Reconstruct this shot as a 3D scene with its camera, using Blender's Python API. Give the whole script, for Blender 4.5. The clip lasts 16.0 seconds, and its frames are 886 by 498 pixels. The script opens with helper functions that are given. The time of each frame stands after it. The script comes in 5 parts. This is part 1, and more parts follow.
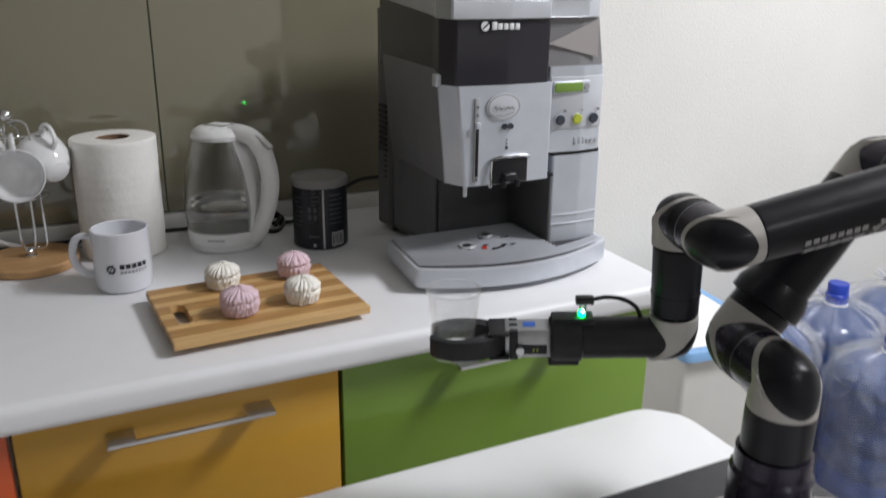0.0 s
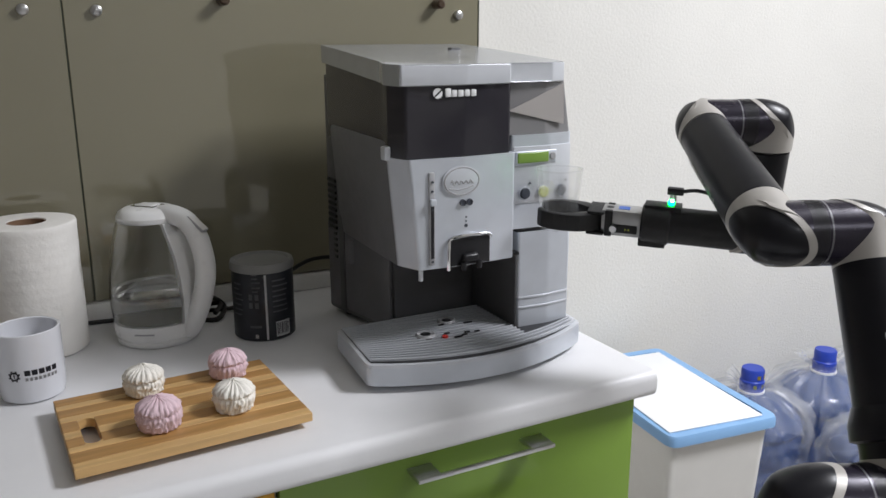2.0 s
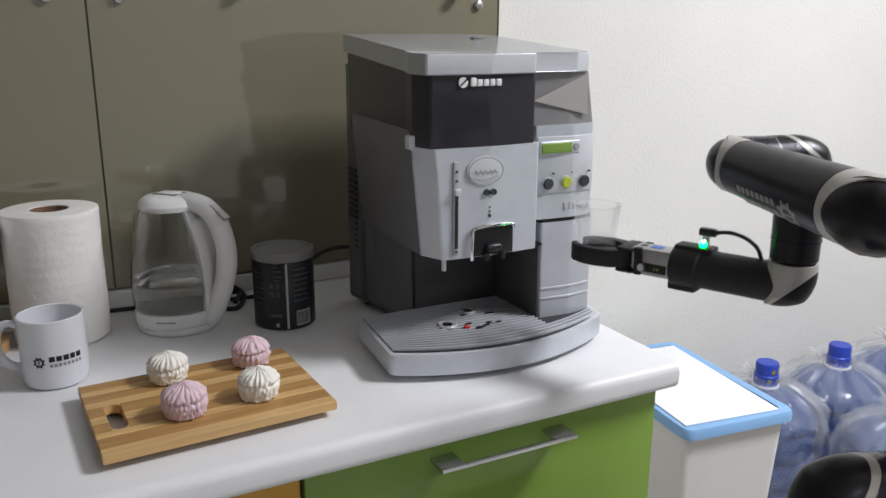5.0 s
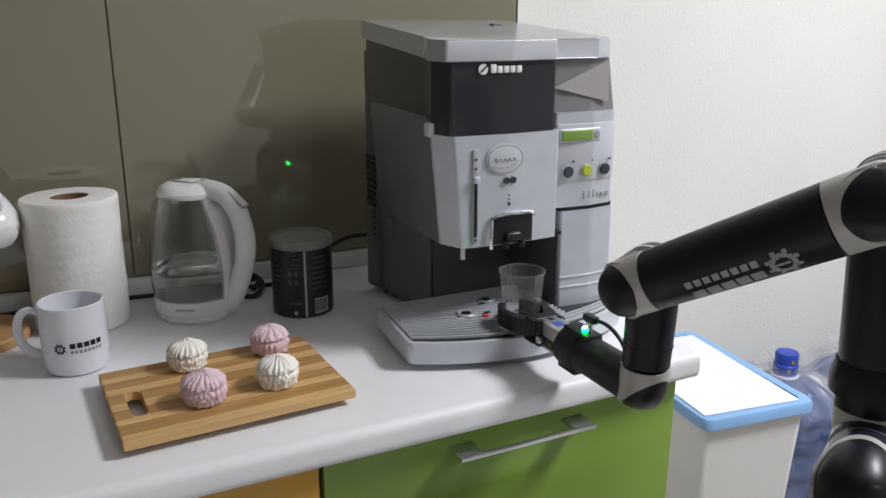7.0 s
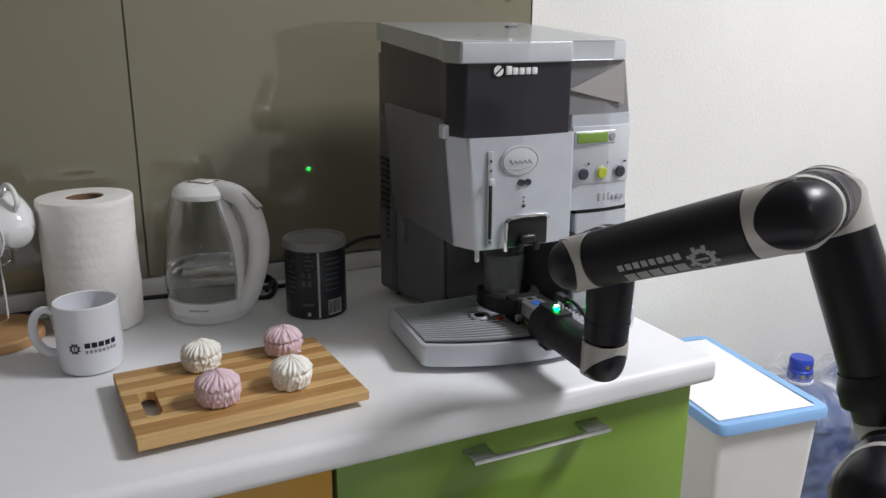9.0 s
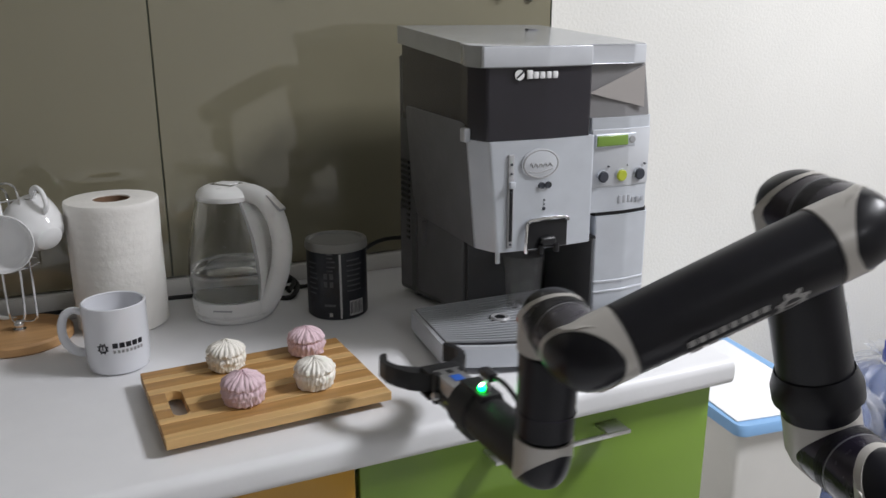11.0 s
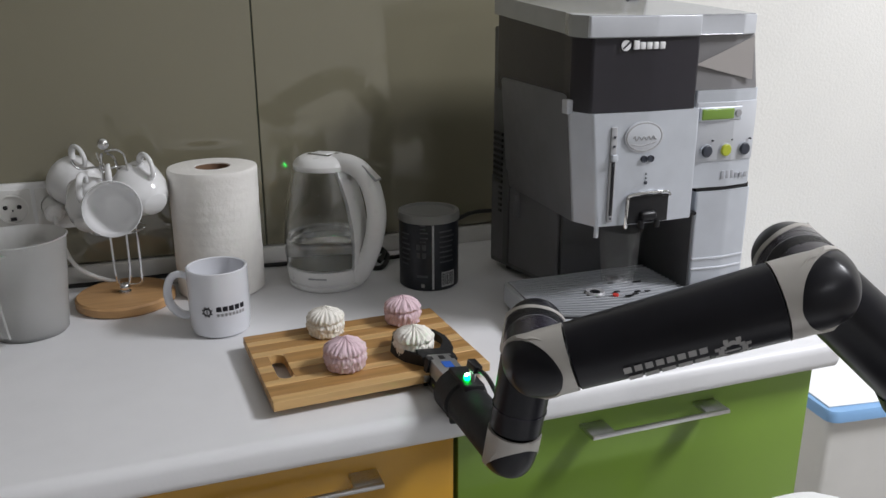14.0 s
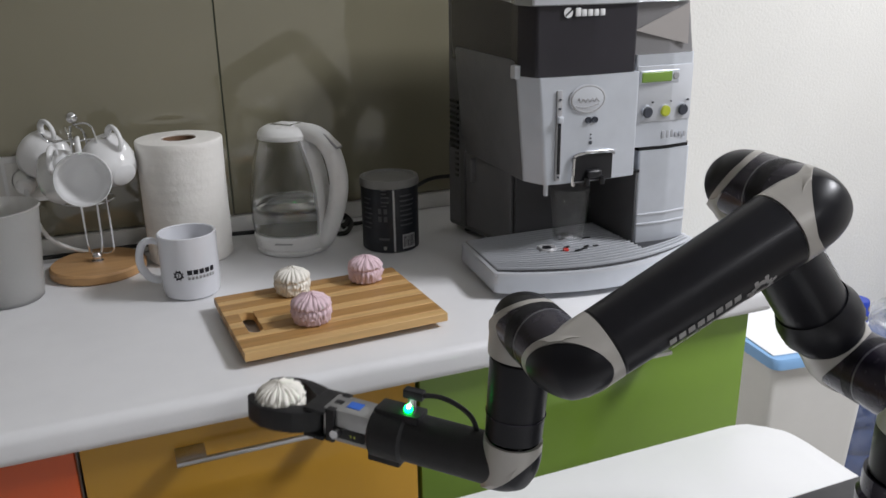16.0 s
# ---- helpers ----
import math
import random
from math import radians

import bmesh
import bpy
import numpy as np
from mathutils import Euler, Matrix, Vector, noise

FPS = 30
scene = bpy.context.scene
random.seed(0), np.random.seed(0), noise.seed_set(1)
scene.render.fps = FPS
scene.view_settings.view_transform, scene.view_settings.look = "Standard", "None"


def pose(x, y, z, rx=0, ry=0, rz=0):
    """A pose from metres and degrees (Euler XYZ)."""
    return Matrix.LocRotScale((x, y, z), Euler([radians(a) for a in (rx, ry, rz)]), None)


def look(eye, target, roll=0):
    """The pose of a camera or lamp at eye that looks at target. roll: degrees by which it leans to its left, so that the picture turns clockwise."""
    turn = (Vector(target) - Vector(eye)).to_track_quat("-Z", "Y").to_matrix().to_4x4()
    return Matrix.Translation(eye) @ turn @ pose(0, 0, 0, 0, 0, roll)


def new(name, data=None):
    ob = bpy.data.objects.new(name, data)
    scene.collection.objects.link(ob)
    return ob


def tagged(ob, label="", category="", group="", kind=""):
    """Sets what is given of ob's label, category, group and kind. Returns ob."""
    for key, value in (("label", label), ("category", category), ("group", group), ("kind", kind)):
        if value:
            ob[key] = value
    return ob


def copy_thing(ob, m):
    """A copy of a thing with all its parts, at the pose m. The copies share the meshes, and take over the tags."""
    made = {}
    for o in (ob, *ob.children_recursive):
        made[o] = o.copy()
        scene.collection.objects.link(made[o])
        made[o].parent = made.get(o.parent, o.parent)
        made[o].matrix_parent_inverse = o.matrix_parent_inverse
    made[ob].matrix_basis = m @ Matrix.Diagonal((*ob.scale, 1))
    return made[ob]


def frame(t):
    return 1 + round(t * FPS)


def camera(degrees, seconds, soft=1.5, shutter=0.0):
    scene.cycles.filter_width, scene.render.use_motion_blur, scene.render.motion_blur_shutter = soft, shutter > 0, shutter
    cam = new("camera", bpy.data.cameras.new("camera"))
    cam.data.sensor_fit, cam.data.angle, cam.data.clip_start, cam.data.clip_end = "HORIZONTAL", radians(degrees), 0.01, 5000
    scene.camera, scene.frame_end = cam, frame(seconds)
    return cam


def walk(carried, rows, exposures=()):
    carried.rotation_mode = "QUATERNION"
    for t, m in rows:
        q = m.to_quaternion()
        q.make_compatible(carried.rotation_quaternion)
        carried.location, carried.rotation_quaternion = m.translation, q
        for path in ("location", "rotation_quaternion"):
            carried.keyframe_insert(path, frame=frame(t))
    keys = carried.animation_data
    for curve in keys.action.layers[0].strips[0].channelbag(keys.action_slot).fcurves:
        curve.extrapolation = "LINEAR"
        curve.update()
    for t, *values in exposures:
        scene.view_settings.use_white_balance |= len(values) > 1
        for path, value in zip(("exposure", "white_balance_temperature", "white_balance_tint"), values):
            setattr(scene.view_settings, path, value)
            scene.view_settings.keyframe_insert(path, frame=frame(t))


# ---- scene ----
cam = camera(57.2, 16.0, 1.5, 0.5)
PATH = [
    (0, (-0.833, -1.491, 1.348), (-0.001, 0.21, 0.703), 0.8),
    (0.5, (-0.748, -1.431, 1.346), (0.045, 0.317, 0.785), 0.5),
    (1, (-0.72, -1.403, 1.341), (0.068, 0.351, 0.79), -0.3),
    (1.5, (-0.729, -1.387, 1.345), (0.117, 0.354, 0.84), -0.3),
    (2, (-0.747, -1.382, 1.345), (0.156, 0.33, 0.842), -0.1),
    (2.5, (-0.749, -1.388, 1.347), (0.166, 0.316, 0.838), -0.1),
    (3, (-0.754, -1.386, 1.346), (0.177, 0.309, 0.835), 0.2),
    (3.5, (-0.752, -1.384, 1.349), (0.163, 0.317, 0.829), 0.1),
    (4, (-0.758, -1.38, 1.344), (0.145, 0.328, 0.828), 0.2),
    (6.5, (-0.77, -1.362, 1.339), (0.094, 0.36, 0.8), 0.0),
    (7, (-0.769, -1.363, 1.339), (0.083, 0.362, 0.791), 0.1),
    (7.5, (-0.768, -1.363, 1.339), (0.073, 0.365, 0.785), 0.2),
    (8, (-0.769, -1.36, 1.34), (0.065, 0.372, 0.786), -0.0),
    (8.5, (-0.77, -1.358, 1.341), (0.058, 0.377, 0.79), 0.1),
    (9, (-0.772, -1.359, 1.337), (0.057, 0.379, 0.796), 0.2),
    (11.5, (-0.791, -1.365, 1.347), (-0.027, 0.399, 0.796), -0.1),
    (12, (-0.811, -1.36, 1.343), (-0.113, 0.43, 0.788), 0.2),
    (12.5, (-0.819, -1.357, 1.341), (-0.172, 0.443, 0.755), -0.6),
    (13, (-0.822, -1.357, 1.338), (-0.171, 0.442, 0.755), -0.3),
    (13.5, (-0.825, -1.352, 1.344), (-0.166, 0.439, 0.744), 0.1),
    (14, (-0.825, -1.347, 1.339), (-0.18, 0.448, 0.738), -0.1),
    (14.5, (-0.823, -1.346, 1.338), (-0.181, 0.448, 0.732), -0.4),
    (15, (-0.825, -1.356, 1.342), (-0.195, 0.439, 0.723), -0.4),
    (15.5, (-0.827, -1.379, 1.341), (-0.118, 0.381, 0.709), -0.3),
    (16, (-0.835, -1.417, 1.331), (-0.127, 0.338, 0.684), -0.9),
]
walk(cam, [(t, look(eye, target, roll)) for t, eye, target, roll in PATH],
     [(0.0, 0.0), (16.0, 0.0)])

# ---- world and light ----
world = bpy.data.worlds.new("room_ambient")
world.use_nodes = True
world.node_tree.nodes["Background"].inputs["Color"].default_value = (0.8, 0.85, 0.9, 1)
world.node_tree.nodes["Background"].inputs["Strength"].default_value = 0.02
scene.world = world


def overhead_light(x, y, z, sx, sy, watts, colour):
    data = bpy.data.lights.new("overhead_light", "AREA")
    data.shape, data.size, data.size_y, data.energy, data.color = "RECTANGLE", sx, sy, watts, colour
    ob = new("overhead_light_source", data)
    ob.matrix_world = pose(x, y, z)
    return ob


overhead_light(1.15, -1.32, 2.66, 0.58, 0.58, 72, (0.935, 0.945, 1.0))
# Unseen weak fill light added behind the camera to lift the shaded fronts
overhead_light(0.1, -3.4, 2.66, 0.58, 0.58, 15, (0.935, 0.945, 1.0))


# ---- materials ----
def mat(name, colour, rough=0.5, metal=0.0, spec=0.5, var=0.06, scale=8.0, bump=0.0, bscale=60.0, trans=0.0, ior=1.45, coat=0.0,
        emit=None, alpha=1.0, stretch=(1, 1, 1), rvar=0.08):
    m = bpy.data.materials.new(name)
    m.use_nodes = True
    nt = m.node_tree
    b = nt.nodes["Principled BSDF"]
    b.inputs["Roughness"].default_value, b.inputs["Metallic"].default_value = rough, metal
    b.inputs["Specular IOR Level"].default_value, b.inputs["IOR"].default_value = spec, ior
    b.inputs["Transmission Weight"].default_value, b.inputs["Coat Weight"].default_value = trans, coat
    b.inputs["Coat Roughness"].default_value, b.inputs["Alpha"].default_value = 0.05, alpha
    tc, mp, nz = nt.nodes.new("ShaderNodeTexCoord"), nt.nodes.new("ShaderNodeMapping"), nt.nodes.new("ShaderNodeTexNoise")
    mp.inputs["Scale"].default_value = stretch
    nz.inputs["Scale"].default_value, nz.inputs["Detail"].default_value = scale, 6
    nt.links.new(tc.outputs["Object"], mp.inputs["Vector"])
    nt.links.new(mp.outputs["Vector"], nz.inputs["Vector"])
    ramp = nt.nodes.new("ShaderNodeValToRGB")
    ramp.color_ramp.elements[0].position, ramp.color_ramp.elements[1].position = 0.3, 0.7
    ramp.color_ramp.elements[0].color = (*[c * (1 - var) for c in colour], 1)
    ramp.color_ramp.elements[1].color = (*[min(1, c * (1 + var)) for c in colour], 1)
    nt.links.new(nz.outputs["Fac"], ramp.inputs["Fac"])
    nt.links.new(ramp.outputs["Color"], b.inputs["Base Color"])
    if rvar:
        mr = nt.nodes.new("ShaderNodeMapRange")
        mr.inputs["To Min"].default_value, mr.inputs["To Max"].default_value = max(0, rough - rvar), min(1, rough + rvar)
        n3 = nt.nodes.new("ShaderNodeTexNoise")
        n3.inputs["Scale"].default_value = scale * 3
        nt.links.new(mp.outputs["Vector"], n3.inputs["Vector"])
        nt.links.new(n3.outputs["Fac"], mr.inputs["Value"])
        nt.links.new(mr.outputs["Result"], b.inputs["Roughness"])
    if bump:
        n2, bp = nt.nodes.new("ShaderNodeTexNoise"), nt.nodes.new("ShaderNodeBump")
        n2.inputs["Scale"].default_value, n2.inputs["Detail"].default_value = bscale, 4
        bp.inputs["Strength"].default_value, bp.inputs["Distance"].default_value = bump, 0.002
        nt.links.new(mp.outputs["Vector"], n2.inputs["Vector"])
        nt.links.new(n2.outputs["Fac"], bp.inputs["Height"])
        nt.links.new(bp.outputs["Normal"], b.inputs["Normal"])
    if emit:
        b.inputs["Emission Color"].default_value, b.inputs["Emission Strength"].default_value = (*emit[0], 1), emit[1]
    return m


M_wall = mat("textured_wallpaper", (0.735, 0.725, 0.685), 0.8, var=0.03, scale=3, bump=0.55, bscale=140)
M_plaster = mat("painted_plaster", (0.72, 0.71, 0.66), 0.8, var=0.05, scale=2, bump=0.2, bscale=40)
M_ceil = mat("ceiling_paint", (0.8, 0.8, 0.78), 0.9, var=0.03)
M_floor = mat("grey_floor", (0.30, 0.28, 0.26), 0.5, var=0.15, scale=5, bump=0.1)
M_glassback = mat("lacquered_glass", (0.228, 0.211, 0.145), 0.04, spec=0.62, ior=1.72, var=0.05, scale=2, rvar=0.0)
M_glassedge = mat("glass_edge", (0.05, 0.06, 0.04), 0.3, var=0.1)
M_top = mat("white_laminate", (0.78, 0.78, 0.79), 0.42, var=0.025, scale=14, bump=0.05, bscale=300)
M_whiteplastic = mat("white_plastic", (0.80, 0.80, 0.79), 0.3, var=0.03, scale=20)
M_warmwhite = mat("aged_white_plastic", (0.72, 0.71, 0.68), 0.4, var=0.04, scale=12)
M_green = mat("green_lacquer", (0.175, 0.29, 0.04), 0.33, var=0.05, scale=3, coat=0.2)
M_yellow = mat("yellow_lacquer", (0.52, 0.28, 0.03), 0.33, var=0.05, scale=3, coat=0.2)
M_red = mat("red_lacquer", (0.55, 0.09, 0.02), 0.33, var=0.05, scale=3, coat=0.2)
M_carcass = mat("white_board", (0.7, 0.69, 0.66), 0.5, var=0.04)
M_steel = mat("brushed_steel", (0.55, 0.55, 0.55), 0.3, metal=1.0, var=0.06, scale=40, stretch=(1, 12, 12))
M_chrome = mat("chrome", (0.75, 0.75, 0.76), 0.08, metal=1.0, var=0.03, rvar=0.03)
M_silver = mat("silver_paint", (0.60, 0.63, 0.68), 0.38, metal=0.35, var=0.04, scale=30, bump=0.02, bscale=500)
M_silverlight = mat("light_silver_paint", (0.63, 0.65, 0.69), 0.33, metal=0.3, var=0.03, scale=30)
M_grey = mat("dark_grey_plastic", (0.10, 0.10, 0.105), 0.45, var=0.06, scale=25, bump=0.06, bscale=500)
M_midgrey = mat("grey_plastic_side", (0.15, 0.15, 0.158), 0.42, var=0.05, scale=25, bump=0.06, bscale=500)
M_black = mat("black_plastic", (0.012, 0.012, 0.014), 0.35, var=0.2, scale=30)
M_smoke = mat("smoked_plastic", (0.034, 0.032, 0.038), 0.12, spec=0.42, var=0.1, scale=10, rvar=0.04)
M_smokelight = mat("light_smoked_plastic", (0.23, 0.225, 0.228), 0.12, spec=0.6, var=0.05, scale=10, rvar=0.04)
M_beans = mat("bean_hopper_inside", (0.38, 0.355, 0.34), 0.4, var=0.05)
M_lcd = mat("green_lcd", (0.17, 0.27, 0.06), 0.25, var=0.04, emit=((0.3, 0.55, 0.06), 0.07))
M_button = mat("dark_button", (0.05, 0.055, 0.07), 0.3, var=0.1)
M_buttonlit = mat("lit_button", (0.38, 0.42, 0.05), 0.3, var=0.1, emit=((0.6, 0.65, 0.03), 0.1))
M_whiteprint = mat("white_print", (0.8, 0.8, 0.8), 0.5, var=0.02)
M_greyprint = mat("grey_print", (0.36, 0.36, 0.37), 0.4, var=0.03)
M_faintprint = mat("faint_grey_print", (0.40, 0.41, 0.44), 0.4, var=0.03)
M_dimprint = mat("dim_print", (0.15, 0.15, 0.16), 0.45, var=0.2, scale=80)
M_darkprint = mat("dark_print", (0.04, 0.04, 0.05), 0.5, var=0.05)
M_redmark = mat("red_mark", (0.6, 0.05, 0.04), 0.5, var=0.1)
M_paper = mat("embossed_tissue_paper", (0.83, 0.81, 0.77), 0.95, var=0.03, scale=30, bump=0.4, bscale=110)
M_card = mat("cardboard_core", (0.25, 0.15, 0.09), 0.9, var=0.15)
M_glass = mat("clear_glass", (0.985, 0.99, 0.988), 0.02, trans=1.0, ior=1.45, var=0.01, rvar=0.0)
M_water = mat("water", (0.96, 0.98, 0.98), 0.0, trans=1.0, ior=1.33, var=0.005, rvar=0.0)
M_lid = mat("satin_silver_lid", (0.50, 0.52, 0.55), 0.22, metal=0.6, var=0.04, scale=30, bump=0.02, bscale=500)
M_clearplastic = mat("clear_cup_plastic", (0.985, 0.99, 0.99), 0.04, trans=0.8, ior=1.3, alpha=0.15, var=0.01, rvar=0.02)
M_frost = mat("frosted_polypropylene", (0.90, 0.90, 0.89), 0.5, trans=0.75, ior=1.2, var=0.03, scale=15)
M_porcelain = mat("white_porcelain", (0.82, 0.82, 0.82), 0.12, var=0.02, coat=0.4)
M_mug = mat("glazed_ceramic", (0.72, 0.73, 0.77), 0.15, var=0.02, coat=0.4)
M_tin = mat("black_printed_can", (0.015, 0.017, 0.022), 0.35, var=0.4, scale=60)
M_cable = mat("black_cable", (0.012, 0.012, 0.012), 0.5, var=0.1)
M_bamboo_a = mat("light_bamboo", (0.60, 0.38, 0.16), 0.45, var=0.14, scale=60, stretch=(0.12, 2, 2), bump=0.08, bscale=90)
M_bamboo_b = mat("dark_bamboo", (0.40, 0.22, 0.075), 0.45, var=0.16, scale=60, stretch=(0.12, 2, 2), bump=0.08, bscale=90)
M_wood = mat("beech_wood", (0.50, 0.29, 0.13), 0.45, var=0.14, scale=40, stretch=(0.2, 2, 2), bump=0.08)
M_zefw = mat("vanilla_marshmallow", (0.86, 0.83, 0.76), 0.7, var=0.04, scale=60, bump=0.45, bscale=220)
M_zefp = mat("pink_marshmallow", (0.72, 0.54, 0.59), 0.7, var=0.05, scale=60, bump=0.45, bscale=220)
M_bluerim = mat("light_blue_plastic", (0.24, 0.44, 0.72), 0.4, var=0.05)
M_sheet = mat("white_sheet", (0.86, 0.87, 0.88), 0.6, var=0.02)
M_bottle = mat("blue_polycarbonate", (0.045, 0.125, 0.40), 0.07, trans=0.62, ior=1.3, var=0.06, rvar=0.03)
M_cap = mat("blue_cap", (0.025, 0.06, 0.42), 0.35, var=0.1)
M_capspot = mat("yellow_mark", (0.6, 0.45, 0.03), 0.5)
M_capmark = mat("yellow_mark", (0.55, 0.55, 0.1), 0.5, var=0.1)
M_bag = mat("thin_polythene", (0.80, 0.83, 0.88), 0.22, trans=0.3, ior=1.35, var=0.3, scale=16, spec=1.0, alpha=0.25, bump=0.8, bscale=30)
M_table = mat("white_table_laminate", (0.80, 0.80, 0.80), 0.35, var=0.02, scale=9)
M_plate = mat("anodised_plate", (0.06, 0.06, 0.065), 0.4, metal=0.5, var=0.1, scale=30)
M_arm = mat("black_arm_tube", (0.010, 0.010, 0.013), 0.34, var=0.2, scale=20, spec=0.28, coat=0.03)
M_armgrey = mat("light_grey_casting", (0.44, 0.42, 0.39), 0.4, metal=0.2, var=0.04, scale=30)
M_band = mat("dull_grey_band", (0.17, 0.17, 0.18), 0.35, metal=0.4, var=0.05)
M_armprint = mat("pale_grey_print", (0.55, 0.54, 0.53), 0.5, var=0.04)
M_joint = mat("dark_joint_sleeve", (0.025, 0.021, 0.034), 0.25, metal=0.3, var=0.1, scale=30)
M_gripblack = mat("printed_black_polymer", (0.012, 0.012, 0.013), 0.55, var=0.2, scale=60, bump=0.15, bscale=500)
M_servo = mat("aluminium_servo_case", (0.40, 0.40, 0.40), 0.35, metal=0.7, var=0.08, scale=50)
M_led = mat("green_led", (0.05, 0.8, 0.3), 0.3, emit=((0.0, 1.0, 0.07), 24.0), var=0.02)
M_ledcore = mat("green_led_core", (0.6, 1.0, 0.8), 0.3, emit=((0.45, 1.0, 0.65), 20.0), var=0.02)
M_blueprint = mat("blue_print", (0.03, 0.12, 0.5), 0.4, var=0.05)
M_brass = mat("brown_hook", (0.10, 0.07, 0.05), 0.35, metal=0.6, var=0.1)


# ---- mesh tools ----
def finish(name, bm, material, parent, label="", sharp=32, category="", kind=""):
    bmesh.ops.recalc_face_normals(bm, faces=bm.faces)
    me = bpy.data.meshes.new(name)
    bm.to_mesh(me)
    bm.free()
    me.materials.append(material)
    if len(me.polygons):
        me.polygons.foreach_set("use_smooth", [True] * len(me.polygons))
        me.set_sharp_from_angle(angle=radians(sharp))
    ob = new(name, me)
    ob.parent = parent
    return tagged(ob, label, category, "", kind)


def part(name, bm, material, parent, label="", sharp=32):
    """A mesh under a thing or part; the mesh is in the parent's own space."""
    return finish(name, bm, material, parent, label, sharp)


def thing(name, loc, label, category, group="", kind=""):
    ob = new(name)
    ob.empty_display_size = 0.05
    ob.location = loc
    return tagged(ob, label, category, group, kind)


def bevel(bm, width, segs=2, edges=None):
    bmesh.ops.bevel(bm, geom=list(edges or bm.edges), offset=width, segments=segs, affect="EDGES", profile=0.5, clamp_overlap=True)
    return bm


def box(x0, x1, y0, y1, z0, z1, r=0.0, segs=2, bm=None):
    b = bmesh.new()
    bmesh.ops.create_cube(b, size=1)
    for v in b.verts:
        v.co = ((x0 + x1) / 2 + v.co.x * (x1 - x0), (y0 + y1) / 2 + v.co.y * (y1 - y0), (z0 + z1) / 2 + v.co.z * (z1 - z0))
    if r:
        bevel(b, r, segs)
    return merge(bm, b)


def merge(bm, b):
    if bm is None:
        return b
    me = bpy.data.meshes.new("tmp")
    b.to_mesh(me)
    b.free()
    bm.from_mesh(me)
    bpy.data.meshes.remove(me)
    return bm


def moved(bm, m):
    bmesh.ops.transform(bm, matrix=m, verts=bm.verts)
    return bm


def prism(poly, z0, z1, r=0.0, segs=2, bm=None):
    """A plan polygon raised from z0 to z1, its edges rounded by r."""
    b = bmesh.new()
    lo = [b.verts.new((x, y, z0)) for x, y in poly]
    hi = [b.verts.new((x, y, z1)) for x, y in poly]
    b.faces.new(lo[::-1])
    b.faces.new(hi)
    n = len(poly)
    for i in range(n):
        b.faces.new((lo[i], lo[(i + 1) % n], hi[(i + 1) % n], hi[i]))
    if r:
        bevel(b, r, segs, [e for e in b.edges if e.calc_face_angle(0) > 0.5])
    return merge(bm, b)


def lathe(profile, n=48, bm=None, closed=False):
    """Spins (radius, z) points round z."""
    b = bmesh.new()
    rings = []
    for r, z in profile:
        if r < 1e-6:
            rings.append([b.verts.new((0, 0, z))])
        else:
            rings.append([b.verts.new((r * math.cos(2 * math.pi * i / n), r * math.sin(2 * math.pi * i / n), z)) for i in range(n)])
    pairs = list(zip(rings, rings[1:])) + ([(rings[-1], rings[0])] if closed else [])
    for p, q in pairs:
        for i in range(n):
            j = (i + 1) % n
            if len(p) == 1 and len(q) == 1:
                continue
            if len(p) == 1:
                b.faces.new((p[0], q[i], q[j]))
            elif len(q) == 1:
                b.faces.new((p[i], p[j], q[0]))
            else:
                b.faces.new((p[i], p[j], q[j], q[i]))
    return merge(bm, b)


def rod(a, c, r, n=16, bm=None, r2=None, chamfer=0.0):
    """A closed round bar from a to c."""
    a, c = Vector(a), Vector(c)
    L, r2 = (c - a).length, r if r2 is None else r2
    k = chamfer
    prof = [(0, 0), (r - k, 0), (r, k), (r2, L - k), (r2 - k, L), (0, L)] if k else [(0, 0), (r, 0), (r2, L), (0, L)]
    b = lathe(prof, n)
    moved(b, Matrix.Translation(a) @ (c - a).to_track_quat("Z", "Y").to_matrix().to_4x4())
    return merge(bm, b)


def pipe(points, r, n=10, bm=None, smooth=4, flat=1.0):
    """A round wire through points, with a smoothed line."""
    P = [Vector(p) for p in points]
    if smooth > 1 and len(P) > 2:
        Q = []
        for i in range(len(P) - 1):
            p0, p1, p2, p3 = P[max(i - 1, 0)], P[i], P[i + 1], P[min(i + 2, len(P) - 1)]
            for k in range(smooth):
                t = k / smooth
                Q.append(0.5 * ((2 * p1) + (p2 - p0) * t + (2 * p0 - 5 * p1 + 4 * p2 - p3) * t * t + (3 * p1 - p0 - 3 * p2 + p3) * t ** 3))
        P = Q + [P[-1]]
    b = bmesh.new()
    rings, side = [], None
    for i, p in enumerate(P):
        d = (P[min(i + 1, len(P) - 1)] - P[max(i - 1, 0)]).normalized()
        if side is None:
            side = d.orthogonal().normalized()
        side = (side - d * side.dot(d)).normalized()
        up = d.cross(side)
        rings.append([b.verts.new(p + side * (r * math.cos(2 * math.pi * k / n)) + up * (r * flat * math.sin(2 * math.pi * k / n))) for k in range(n)])
    for p, q in zip(rings, rings[1:]):
        for k in range(n):
            b.faces.new((p[k], p[(k + 1) % n], q[(k + 1) % n], q[k]))
    b.faces.new(rings[0][::-1])
    b.faces.new(rings[-1])
    return merge(bm, b)


